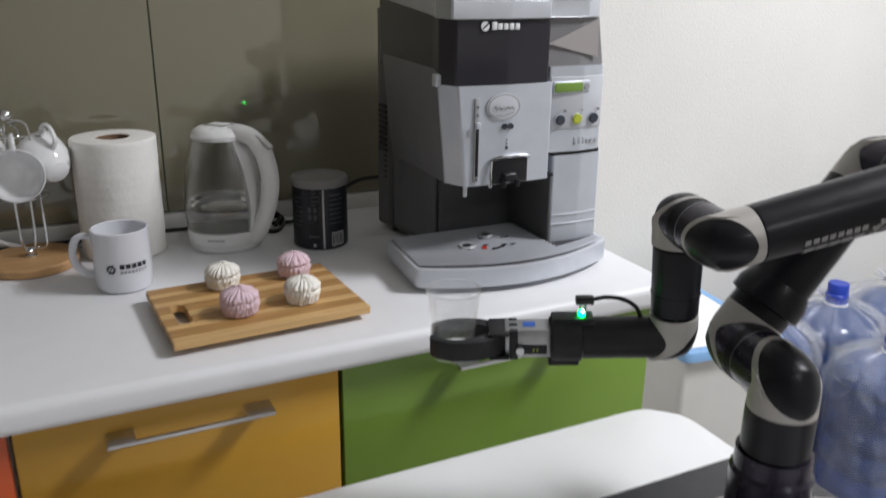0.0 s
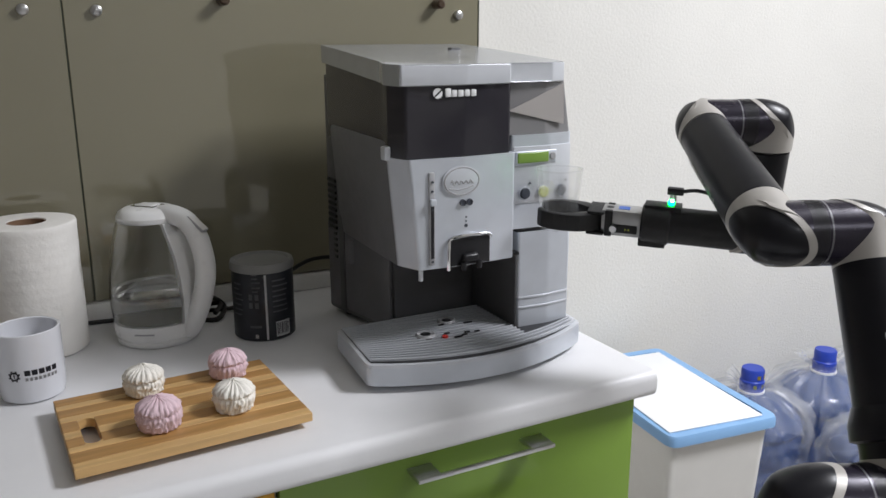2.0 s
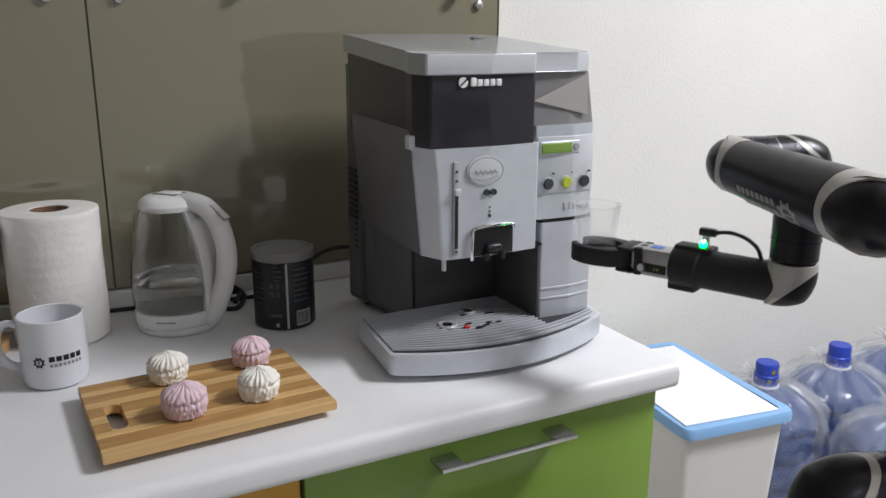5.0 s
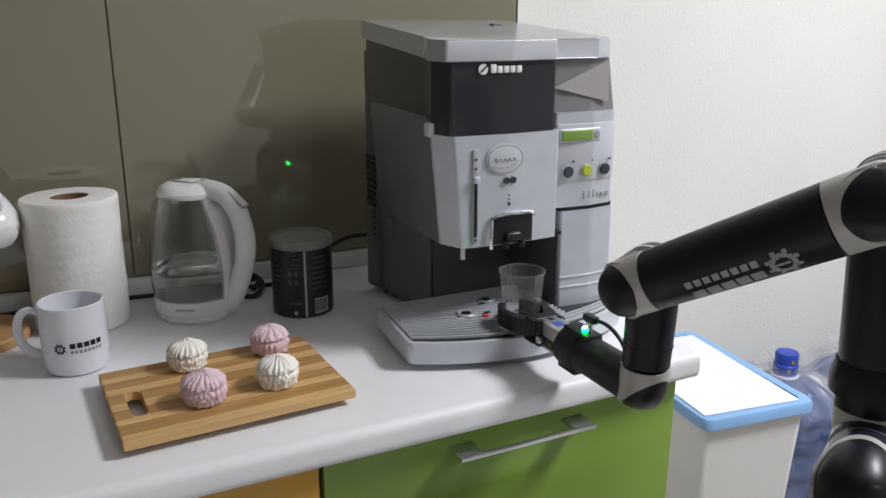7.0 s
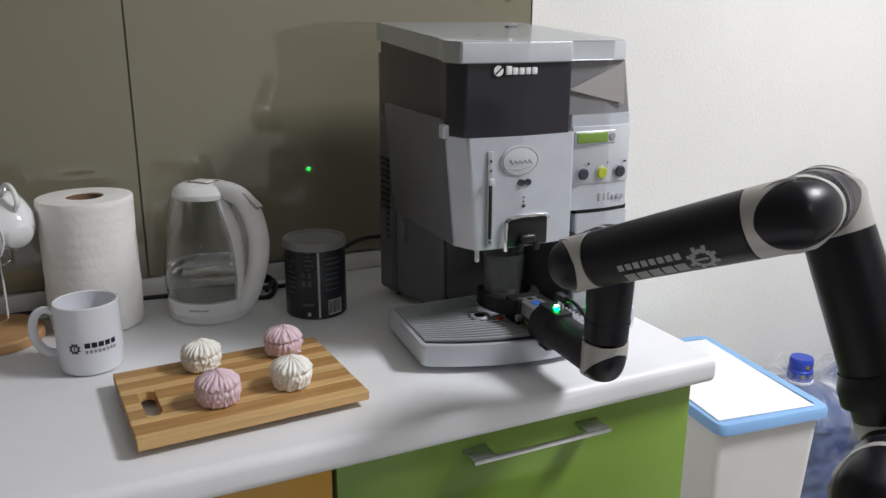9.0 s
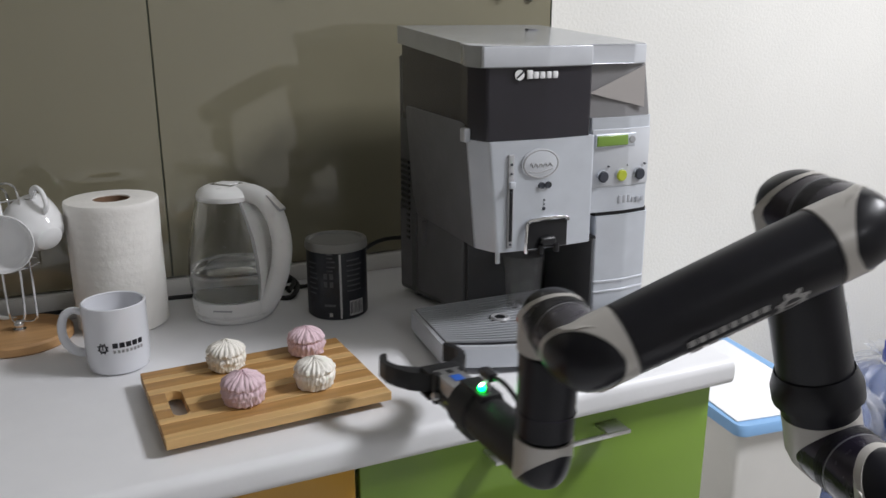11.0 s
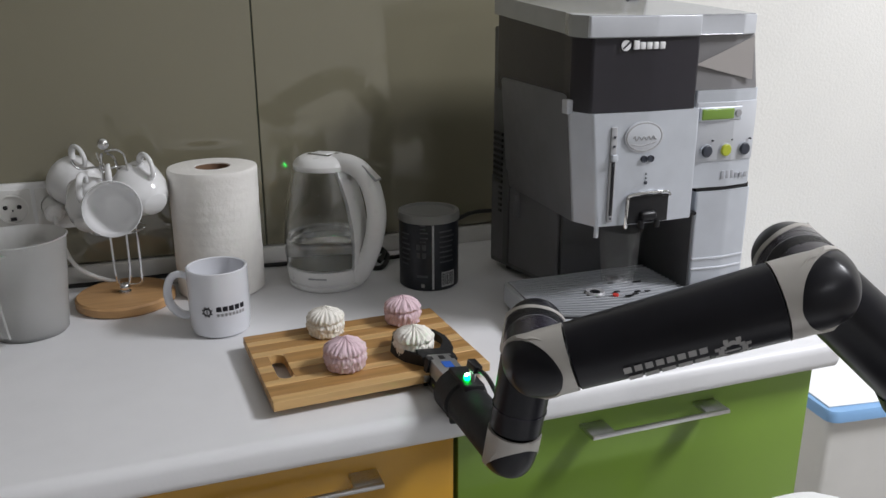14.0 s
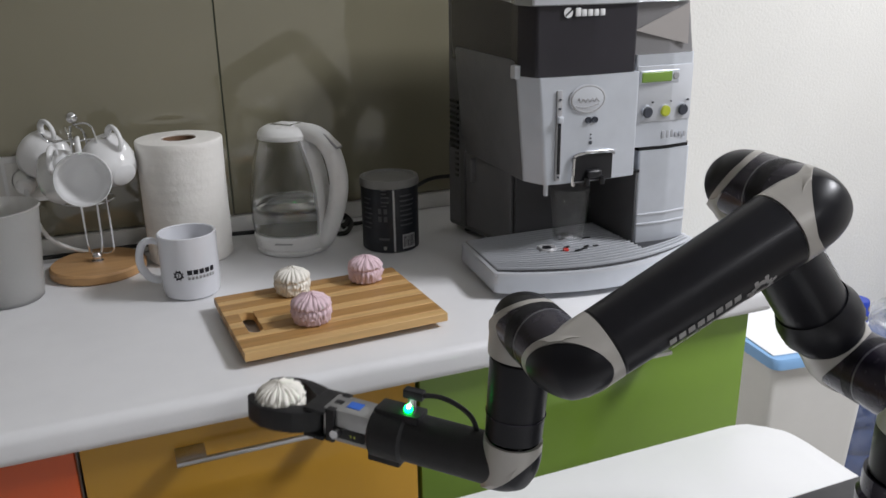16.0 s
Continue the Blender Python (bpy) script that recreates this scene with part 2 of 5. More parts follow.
def ball(c, r, n=20, bm=None, scale=(1, 1, 1)):
    b = bmesh.new()
    bmesh.ops.create_uvsphere(b, u_segments=n, v_segments=n // 2 + 2, radius=r)
    for v in b.verts:
        v.co = (c[0] + v.co.x * scale[0], c[1] + v.co.y * scale[1], c[2] + v.co.z * scale[2])
    return merge(bm, b)


def ring_curve(c, axis, R, r, n=40, m=8, bm=None):
    """A torus of radius R round the axis through c."""
    b = bmesh.new()
    rows = []
    for i in range(n):
        a = 2 * math.pi * i / n
        rows.append([b.verts.new(((R + r * math.cos(2 * math.pi * k / m)) * math.cos(a), (R + r * math.cos(2 * math.pi * k / m)) * math.sin(a),
                                  r * math.sin(2 * math.pi * k / m))) for k in range(m)])
    for i in range(n):
        for k in range(m):
            b.faces.new((rows[i][k], rows[(i + 1) % n][k], rows[(i + 1) % n][(k + 1) % m], rows[i][(k + 1) % m]))
    moved(b, Matrix.Translation(c) @ Vector(axis).to_track_quat("Z", "Y").to_matrix().to_4x4())
    return merge(bm, b)


def rounded(poly, r, segs=5):
    """The polygon with its corners rounded."""
    out = []
    n = len(poly)
    for i in range(n):
        p, a, c = Vector(poly[i]), Vector(poly[i - 1]), Vector(poly[(i + 1) % n])
        d0, d1 = (a - p), (c - p)
        k = min(r, d0.length * 0.45, d1.length * 0.45)
        q0, q1 = p + d0.normalized() * k, p + d1.normalized() * k
        for s in range(segs + 1):
            t = s / segs
            out.append(tuple((1 - t) ** 2 * q0 + 2 * t * (1 - t) * p + t * t * q1))
    return out


# ---- structure ----
def shell(name, x0, x1, y0, y1, z0, z1, material, label, category):
    return finish(name, box(x0, x1, y0, y1, z0, z1), material, None, label, category=category, kind="structure")


shell("floor", -4.2, 3.2, -5.2, 0.4, -0.1, 0.0, M_floor, "plain grey room floor", "floor")
# Ceiling, east, west and south walls are unseen: added for bounce and reflections
shell("ceiling", -4.2, 3.2, -5.2, 0.4, 2.7, 2.8, M_ceil, "unseen white ceiling added to close the room", "ceiling")
shell("wall_kitchen", -4.0, 0.05, 0.006, 0.3, 0.0, 2.7, M_plaster, "plastered wall behind the kitchen counter", "wall")
shell("wall_north", 0.05, 3.0, 0.165, 0.3, 0.0, 2.7, M_wall, "cream textured wallpaper wall beside the counter", "wall")
shell("wall_east", 3.0, 3.1, -5.0, 0.3, 0.0, 2.7, M_wall, "unseen cream side wall added to close the room", "wall")
shell("wall_west", -4.1, -4.0, -5.0, 0.3, 0.0, 2.7, M_wall, "unseen cream side wall added to close the room", "wall")
shell("wall_south", -4.0, 3.0, -5.1, -5.0, 0.0, 2.7, M_wall, "unseen cream far wall added for the glass to reflect", "wall")


def backsplash():
    b = thing("backsplash", (-0.66, 0.0, 0.93), "olive-beige lacquered glass backsplash in two panels above the counter", "backsplash", kind="structure")
    for x0, x1 in ((-2.6, -0.6615), (-0.6590, 0.056)):
        pane = part("pane", box(x0 + 0.66, x1 + 0.66, -0.002, 0.0055, 0.0, 0.50, 0.0008, 1), M_glassback, b)
    part("joint", box(-0.0016, 0.0011, -0.0003, 0.0052, 0.0, 0.5), M_glassedge, b, "dark gap between the glass panels")
    part("edge_strip", box(0.7163, 0.7185, -0.0026, 0.006, 0.0, 0.5), M_glassedge, b, "dark polished glass edge")
    for x in (-0.713, -0.613, 0.012):
        bm = lathe([(0, 0.010), (0.004, 0.0098), (0.0078, 0.008), (0.0085, 0.004), (0.0085, 0)], 24)
        moved(bm, Matrix.Translation((x + 0.66, -0.002, 0.456)) @ pose(0, 0, 0, 90))
        part("bolt", bm, M_steel, b, "round steel standoff bolt")
    for x in (-0.424, -0.035):
        bm = rod((x + 0.66, -0.002, 0.474), (x + 0.66, -0.03, 0.474), 0.0085, 20, None, None, 0.003)
        part("hook", bm, M_brass, b, "dark round hook")


backsplash()


def trim_strip():
    bm = box(-2.6, 0.02, -0.016, -0.003, 0.9005, 0.929, 0.002)
    finish("trim_plinth", bm, M_warmwhite, None, "white plinth strip between counter and backsplash", category="trim", kind="structure")


trim_strip()


# ---- kitchen counter ----
def at(bm, o):
    return moved(bm, Matrix.Translation((-o[0], -o[1], -o[2])))


def bullnose(x0, x1, y0, y1, z0, z1, r, soft=0.0):
    out = []
    for a in range(0, 7):
        t = radians(270 - a * 15)
        out.append((y0 + r + r * math.cos(t), z0 + r + r * math.sin(t)))
    for a in range(0, 7):
        t = radians(180 - a * 15)
        out.append((y0 + r + r * math.cos(t), z1 - r + r * math.sin(t)))
    out += [(y1, z1), (y1, z0)]
    bm = bmesh.new()
    A = [bm.verts.new((x0, y, z)) for y, z in out]
    B = [bm.verts.new((x1, y, z)) for y, z in out]
    bm.faces.new(A)
    bm.faces.new(B[::-1])
    for i in range(len(out)):
        j = (i + 1) % len(out)
        bm.faces.new((A[i], B[i], B[j], A[j]))
    if soft:
        bevel(bm, soft, 2, [e for e in bm.edges if all(abs(v.co.x - x1) < 1e-6 for v in e.verts)])
    return bm


def worktop():
    w = thing("worktop", (-1.3, -0.3, 0.862), "white laminate kitchen worktop with a rounded front edge", "worktop")
    part("slab", at(bullnose(-2.6, -0.0015, -0.6, -0.001, 0.862, 0.9, 0.0125), w.location), M_top, w)
    part("end_band", at(bullnose(-0.0015, 0.0, -0.6, -0.001, 0.862, 0.9, 0.0125, 0.0007), w.location), M_whiteplastic, w, "white plastic edging strip")


worktop()


def cabinet(x0, x1, colour, word, handles):
    c = thing("base_cabinet", ((x0 + x1) / 2, -0.3, 0.0), "kitchen base cabinet with a glossy %s front and bar handle" % word, "cabinet", "cabinets under the worktop")
    h = (x1 - x0) / 2
    part("carcass", box(-h, h, -0.258, 0.29, 0.1, 0.862), M_carcass, c)
    part("plinth", box(-h, h, -0.21, 0.25, 0.0, 0.099), M_carcass, c)
    d = part("door", box(-h + 0.0015, h - 0.0015, -0.278, -0.260, 0.112, 0.856, 0.0015, 2), colour, c, "glossy %s lacquered front" % word)
    for hx0, hx1, hz in handles:
        a, b = hx0 - (x0 + x1) / 2, hx1 - (x0 + x1) / 2
        bm = box(a, b, -0.312, -0.3065, hz - 0.0025, hz + 0.0025, 0.0008)
        for q in (a + 0.016, b - 0.016):
            bm = box(q - 0.016, q + 0.016, -0.307, -0.278, hz - 0.0022, hz + 0.0022, 0.0008, 2, bm)
        part("handle", bm, M_steel, d, "flat brushed steel bar handle")
    return c


cabinet(-0.532, -0.018, M_green, "green", [(-0.373, -0.178, 0.838)])
cabinet(-0.918, -0.5345, M_yellow, "yellow", [(-0.822, -0.628, 0.832)])
cabinet(-1.32, -0.9205, M_red, "red", [(-1.22, -1.02, 0.832)])
cabinet(-1.72, -1.3225, M_red, "red", [])
cabinet(-2.12, -1.7225, M_red, "red", [])


def sockets():
    s = thing("socket_strip", (-1.02, -0.0035, 1.03), "white wall socket strip with two round sockets", "socket")
    part("plate", box(-0.24, 0.085, -0.011, 0, -0.037, 0.038, 0.003), M_whiteplastic, s)
    for x in (-0.085, -0.0135, 0.046):
        part("frame", box(x - 0.027, x + 0.027, -0.013, -0.0112, -0.029, 0.029, 0.001), M_warmwhite, s)
        bm = lathe([(0.0225, 0), (0.0225, 0.003), (0.0205, 0.0035), (0.0195, -0.001), (0, -0.001)], 32)
        moved(bm, Matrix.Translation((x, -0.0135, 0)) @ pose(0, 0, 0, 90))
        sk = part("insert", bm, M_warmwhite, s)
        bm = None
        for q in (-0.0095, 0.0095):
            bm = rod((x + q, -0.0122, 0.003), (x + q, -0.0139, 0.003), 0.0035, 12, bm)
        bm = box(x - 0.004, x + 0.004, -0.0150, -0.013, -0.0175, -0.0125, 0, 1, bm)
        bm = rod((x, -0.0122, -0.002), (x, -0.0138, -0.002), 0.0016, 10, bm)
        part("contact", bm, M_black, sk, "dark socket holes")
    return s


sockets()


def plug():
    p = thing("power_plug", (-0.974, -0.02, 1.03), "white plug in the wall socket with a white lead", "plug")
    part("body", rod((0, 0.002, 0), (0, -0.035, -0.004), 0.019, 24, None, 0.013, 0.003), M_whiteplastic, p)
    part("lead", pipe([(0, -0.03, -0.005), (0.005, -0.05, -0.03), (0.02, -0.05, -0.08), (0.06, -0.045, -0.11), (0.12, -0.04, -0.124), (0.2, -0.04, -0.1265)], 0.0032), M_whiteplastic, p)


plug()
bm = pipe([(-1.15, -0.03, 0.9035), (-1.0, -0.028, 0.9035), (-0.9, -0.030, 0.9035), (-0.8, -0.026, 0.9035), (-0.66, -0.03, 0.9035), (-0.52, -0.05, 0.9035), (-0.47, -0.06, 0.9035)], 0.0035)
finish("power_cable", bm, M_cable, None, "black power cable lying along the back of the counter", category="cable")
bm = pipe([(-0.49, -0.10, 0.912), (-0.475, -0.075, 0.92), (-0.50, -0.06, 0.9135), (-0.52, -0.085, 0.9045), (-0.49, -0.11, 0.9045), (-0.47, -0.08, 0.915), (-0.49, -0.07, 0.93), (-0.51, -0.10, 0.92)], 0.004)
finish("cable_coil", bm, M_cable, None, "tangled black cable behind the dark can", category="cable")
bm = pipe([(-0.47, -0.06, 0.9035), (-0.43, -0.075, 0.912), (-0.38, -0.08, 0.945), (-0.33, -0.095, 0.978), (-0.295, -0.138, 0.992)], 0.0035)
finish("machine_cable", bm, M_cable, None, "black mains lead rising to the coffee machine", category="cable")


# ---- coffee machine ----
def badge(x, y, z, rx, rz, depth, n=40):
    bm = lathe([(0, 1), (0.86, 1), (0.93, 0.6), (1, 0.6), (1, 0)], n)
    return moved(bm, Matrix.Translation((x, y, z)) @ pose(0, 0, 0, 90) @ Matrix.Diagonal((rx, rz, depth, 1)))


def leaned(bm, k=0.09, z0=1.196):
    """Draws the lower left edge of a panel inwards."""
    for v in bm.verts:
        if v.co.x < -0.298:
            v.co.x += max(0.0, z0 - v.co.z) * k
    return bm


def raised(bm, flare=0.0):
    """Lets the top rise gently towards the back, and the foot flare out on the free side."""
    for v in bm.verts:
        if flare and v.co.x > -0.09:
            v.co.x += flare * max(0.0, 1.287 - v.co.z) / 0.07
        if v.co.z > 1.25:
            v.co.z += max(0.0, v.co.y + 0.44) * 0.075
    return bm


def coffee_machine():
    o = (-0.19, -0.29, 0.9)
    c = thing("coffee_machine", o, "silver and dark grey bean-to-cup coffee machine on the worktop", "coffee machine")
    P = lambda name, bm, m, label="", parent=None: part(name, at(bm, o), m, parent or c, label)
    body = P("body", prism([(-0.308, -0.14), (-0.273, -0.316), (-0.04, -0.318), (-0.045, -0.14)], 0.908, 1.06, 0.006), M_grey, "dark grey plastic body")
    P("back_panel", prism([(-0.303, -0.135), (-0.303, -0.20), (-0.05, -0.20), (-0.05, -0.135)], 0.915, 1.29, 0.004), M_grey)
    P("side_panel", leaned(prism([(-0.314, -0.185), (-0.322, -0.418), (-0.30, -0.42), (-0.06, -0.42), (-0.06, -0.185)], 1.045, 1.2165, 0.005)), M_midgrey, "mid grey side panel")
    low = P("lower_side_panel", prism([(-0.3095, -0.15), (-0.2765, -0.3165), (-0.27, -0.3165), (-0.29, -0.15)], 0.918, 1.0465, 0.003), M_midgrey)
    # side door grip and air slots
    P("side_grip", box(-0.3035, -0.288, -0.226, -0.221, 1.0, 1.04, 0.002), M_midgrey, "", body)
    for k in range(14):
        P("vent_slot", box(-0.306, -0.3022, -0.178, -0.145, 1.0 + k * 0.0095, 1.0045 + k * 0.0095), M_black, "", body)
    # brewing front
    front = P("front_panel", leaned(prism(rounded([(-0.323, -0.419), (-0.3235, -0.426), (-0.309, -0.461), (-0.232, -0.466), (-0.1505, -0.461), (-0.1505, -0.419)], 0.004), 1.049, 1.1955, 0.003)), M_silver, "silver front panel")
    P("badge", badge(-0.236, -0.4650, 1.164, 0.0285, 0.0205, 0.0018), M_silverlight, "oval silver badge", front)
    P("badge_rim", moved(ring_curve((0, 0, 0), (0, 0, 1), 1.0, 0.05, 40, 6), Matrix.Translation((-0.236, -0.4666, 1.164)) @ pose(0, 0, 0, 90) @ Matrix.Diagonal((0.0255, 0.0178, 0.012, 1))), M_greyprint, "", front)
    wave = [(-0.2525 + 0.0021 * k, -0.4670, 1.1625 + 0.0024 * math.sin(k * 1.9) * (1.5 if k < 3 else 1)) for k in range(17)]
    P("badge_stroke", pipe(wave, 0.0008, 6), M_greyprint, "", front)
    P("badge_stroke", pipe([(-0.255, -0.4669, 1.1555), (-0.239, -0.4669, 1.1530), (-0.219, -0.4669, 1.1570)], 0.0007, 6), M_greyprint, "", front)
    for x in (-0.2345, -0.2245):
        bm = lathe([(0, 0.002), (0.0030, 0.002), (0.0036, 0.0030), (0.0044, 0.0030), (0.0046, 0)], 20)
        P("indicator", moved(bm, Matrix.Translation((x, -0.4655, 1.1355)) @ pose(0, 0, 0, 90)), M_button, "small dark indicator lamp", front)
    for z in (1.104, 1.110, 1.1155):
        P("dot", rod((-0.2295, -0.464, z), (-0.2295, -0.4668, z), 0.0012 if z > 1.105 else 0.0025, 12), M_button, "", front)
    # slider
    P("slider_track", box(-0.2835, -0.2745, -0.4655, -0.4615, 1.0545, 1.1785, 0.0018), M_greyprint, "grey level slider", front)
    P("slider_groove", box(-0.2812, -0.2766, -0.4665, -0.4650, 1.064, 1.138, 0.0006), M_black, "", front)
    P("slider_knob", box(-0.283, -0.2745, -0.4705, -0.4650, 1.135, 1.144, 0.0015), M_silver, "", front)
    for z in (1.06, 1.13, 1.154, 1.166):
        P("slider_screw", rod((-0.279, -0.4645, z), (-0.279, -0.4668, z), 0.0016, 10), M_button, "", front)
    # coffee spout
    P("spout_plate", prism([(-0.2535, -0.4665), (-0.2535, -0.46), (-0.192, -0.46), (-0.192, -0.4665)], 1.05, 1.0885, 0.001), M_black, "black coffee outlet recess")
    P("spout_frame", pipe([(-0.2565, -0.4685, 1.046), (-0.2565, -0.4685, 1.078), (-0.2495, -0.4685, 1.0895), (-0.1995, -0.4685, 1.0905), (-0.1925, -0.4685, 1.0855)], 0.0024, 8, None, 3), M_chrome, "chrome outlet frame")
    P("spout", box(-0.236, -0.212, -0.474, -0.462, 1.054, 1.066, 0.004, 3), M_black, "dark adjustable coffee spout")
    P("nozzle", rod((-0.236, -0.472, 1.055), (-0.236, -0.472, 1.045), 0.004, 12), M_black)
    P("nozzle", rod((-0.212, -0.472, 1.055), (-0.212, -0.472, 1.045), 0.004, 12), M_black)
    P("steam_tip", rod((-0.29, -0.452, 1.05), (-0.29, -0.452, 1.032), 0.0032, 12), M_silverlight, "small steam nozzle")
    P("recess_wall", box(-0.27, -0.1345, -0.3235, -0.3185, 0.935, 1.05), M_grey, "dark recess wall")
    P("recess_roof", box(-0.29, -0.137, -0.455, -0.32, 1.0495, 1.0535), M_black)
    # right column
    col = P("right_column", prism(rounded([(-0.1345, -0.325), (-0.1345, -0.449), (-0.085, -0.4525), (-0.045, -0.447), (-0.036, -0.43), (-0.036, -0.325)], 0.004), 0.932, 1.0795, 0.002), M_silver, "silver service door")
    P("column_cheek", box(-0.1375, -0.1343, -0.447, -0.325, 0.935, 1.05, 0.001), M_grey, "", col)
    for z in (0.966, 0.981):
        P("ridge", prism([(-0.1335, -0.4505), (-0.085, -0.454), (-0.046, -0.4485), (-0.046, -0.44), (-0.1335, -0.44)], z, z + 0.0035, 0.001), M_silverlight, "", col)
    P("groove", prism([(-0.1345, -0.4465), (-0.085, -0.4490), (-0.046, -0.4435), (-0.046, -0.34), (-0.1345, -0.34)], 1.0793, 1.0862), M_black, "dark grip groove")
    head = P("control_panel", prism(rounded([(-0.1495, -0.41), (-0.1495, -0.4495), (-0.09, -0.4535), (-0.05, -0.4475), (-0.041, -0.43), (-0.041, -0.32), (-0.06, -0.32)], 0.004), 1.0858, 1.2165, 0.0025), M_silver, "silver control panel")
    P("key_plate", prism([(-0.1470, -0.4510), (-0.09, -0.4552), (-0.051, -0.4497), (-0.051, -0.445), (-0.1470, -0.445)], 1.122, 1.201, 0.001), M_silverlight, "", head)
    P("display_frame", box(-0.1455, -0.079, -0.4560, -0.452, 1.1765, 1.1950, 0.0018, 3), M_silver, "", head)
    P("display", box(-0.1435, -0.0925, -0.4577, -0.4537, 1.1785, 1.1930, 0.0019, 3), M_lcd, "green lit display", head)
    P("display_key", rod((-0.0855, -0.4505, 1.186), (-0.0855, -0.4574, 1.186), 0.0052, 20, None, None, 0.0008), M_greyprint, "", head)
    for x, m, lab in ((-0.1300, M_button, "round dark push button"), (-0.0995, M_buttonlit, "round lit yellow-green push button"), (-0.0690, M_button, "round dark push button")):
        P("button", rod((x, -0.449, 1.1365), (x, -0.4585, 1.1365), 0.0079, 28, None, None, 0.0012), m, lab, head)
        P("button_ring", ring_curve((x, -0.4548, 1.1365), (0, 1, 0), 0.0088, 0.0009, 28, 6), M_silver, "", head)
        P("lamp_dot", rod((x + 0.009, -0.452, 1.150), (x + 0.009, -0.4555, 1.150), 0.0013, 10), M_button, "", head)
    for k in range(6):
        P("marking", box(-0.1015 + k * 0.0078, -0.0965 + k * 0.0078, -0.4540 + 0.0004 * k, -0.4515, 1.0965, 1.1035 + (0.004 if k in (0, 1, 2) else 0), 0.0005), M_faintprint, "grey printed mark", head)
    # hopper
    P("hopper", raised(prism(rounded([(-0.308, -0.16), (-0.3195, -0.40), (-0.3225, -0.425), (-0.3125, -0.4585), (-0.23, -0.4640), (-0.1575, -0.4590), (-0.1575, -0.16)], 0.004), 1.1958, 1.2875, 0.002)), M_smoke, "smoked dark bean hopper")
    P("side_hopper", raised(prism(rounded([(-0.157, -0.16), (-0.157, -0.4470), (-0.095, -0.4495), (-0.062, -0.444), (-0.054, -0.43), (-0.054, -0.16)], 0.003), 1.2168, 1.287, 0.002), 0.0115), M_smokelight, "light smoked ground-coffee hopper")
    bm = bmesh.new()
    vs = [bm.verts.new(p) for p in ((-0.1555, -0.4512, 1.250), (-0.0655, -0.4512, 1.2285), (-0.0675, -0.4512, 1.2845))]
    bm.faces.new(vs)
    ex = bmesh.ops.extrude_face_region(bm, geom=bm.faces[:])
    for v in ex["geom"]:
        if isinstance(v, bmesh.types.BMVert):
            v.co.y += 0.0015
    P("hopper_chute", bm, M_beans, "paler sloped chute behind the smoked plastic")
    P("hopper_catch", box(-0.3290, -0.3165, -0.43, -0.415, 1.192, 1.210, 0.002), M_silverlight, "small clear catch")
    bm = prism(rounded([(-0.309, -0.145), (-0.3215, -0.40), (-0.3285, -0.427), (-0.320, -0.4615), (-0.23, -0.4675), (-0.1605, -0.4620), (-0.158, -0.4515), (-0.09, -0.4535), (-0.066, -0.447), (-0.058, -0.43), (-0.058, -0.145)], 0.004), 1.2868, 1.313, 0.003)
    for v in bm.verts:
        v.co.z += max(0.0, v.co.y + 0.44) * 0.075
    lid = P("lid", bm, M_lid, "silver top lid")
    P("lid_front", prism(rounded([(-0.3205, -0.4632), (-0.23, -0.4695), (-0.1612, -0.4640), (-0.1605, -0.4545), (-0.09, -0.4560), (-0.065, -0.449), (-0.07, -0.44), (-0.3205, -0.45)], 0.002, 2), 1.288, 1.3122, 0.001), M_silverlight, "bright silver front band", lid)
    P("lid_latch", box(-0.135, -0.118, -0.25, -0.238, 1.3245, 1.3302, 0.001), M_grey, "", lid)
    # brand mark as plain shapes
    bm = moved(lathe([(0, 0.001), (0.0066, 0.001), (0.0066, 0)], 24), Matrix.Translation((-0.2695, -0.4628, 1.2775)) @ pose(0, 0, 0, 90))
    P("brand_disc", bm, M_whiteprint, "plain white round mark")
    P("brand_disc_slash", moved(box(-0.006, 0.006, -0.0006, 0.0006, -0.0009, 0.0009), Matrix.Translation((-0.2695, -0.4646, 1.2775)) @ pose(0, 0, 0, 0, -40)), M_smoke)
    for k, w in enumerate((0.0082, 0.0075, 0.0075, 0.0072, 0.0075)):
        x = -0.2595 + k * 0.0094
        P("brand_bar", box(x, x + w, -0.4658, -0.4625, 1.2725, 1.2812 + (0.0022 if k == 0 else 0), 0.0012), M_whiteprint, "plain white bar mark")
    # drip tray
    n = 14
    arc = [(-0.380 + 0.34 * i / n, -0.478 - 0.05 * math.sin(math.pi * i / n) ** 0.85 + 0.004 * i / n) for i in range(n + 1)]
    outline = rounded([(-0.368, -0.333)] + arc + [(-0.035, -0.445), (-0.035, -0.333)], 0.006, 3)
    tray = P("drip_tray", prism(outline, 0.9095, 0.9345, 0.004), M_silver, "silver drip tray with a curved front")
    P("tray_rim", prism([(x, y) for x, y in outline], 0.9345, 0.9385, 0.0015), M_silverlight, "", tray)
    inset = [(-0.362, -0.338)] + [(-0.3735 + 0.325 * i / n, -0.4735 - 0.0475 * math.sin(math.pi * i / n) ** 0.85 + 0.004 * i / n) for i in range(n + 1)] + [(-0.042, -0.446), (-0.042, -0.338)]
    P("tray_well", prism(inset, 0.9386, 0.9392), M_black, "dark grid well", tray)
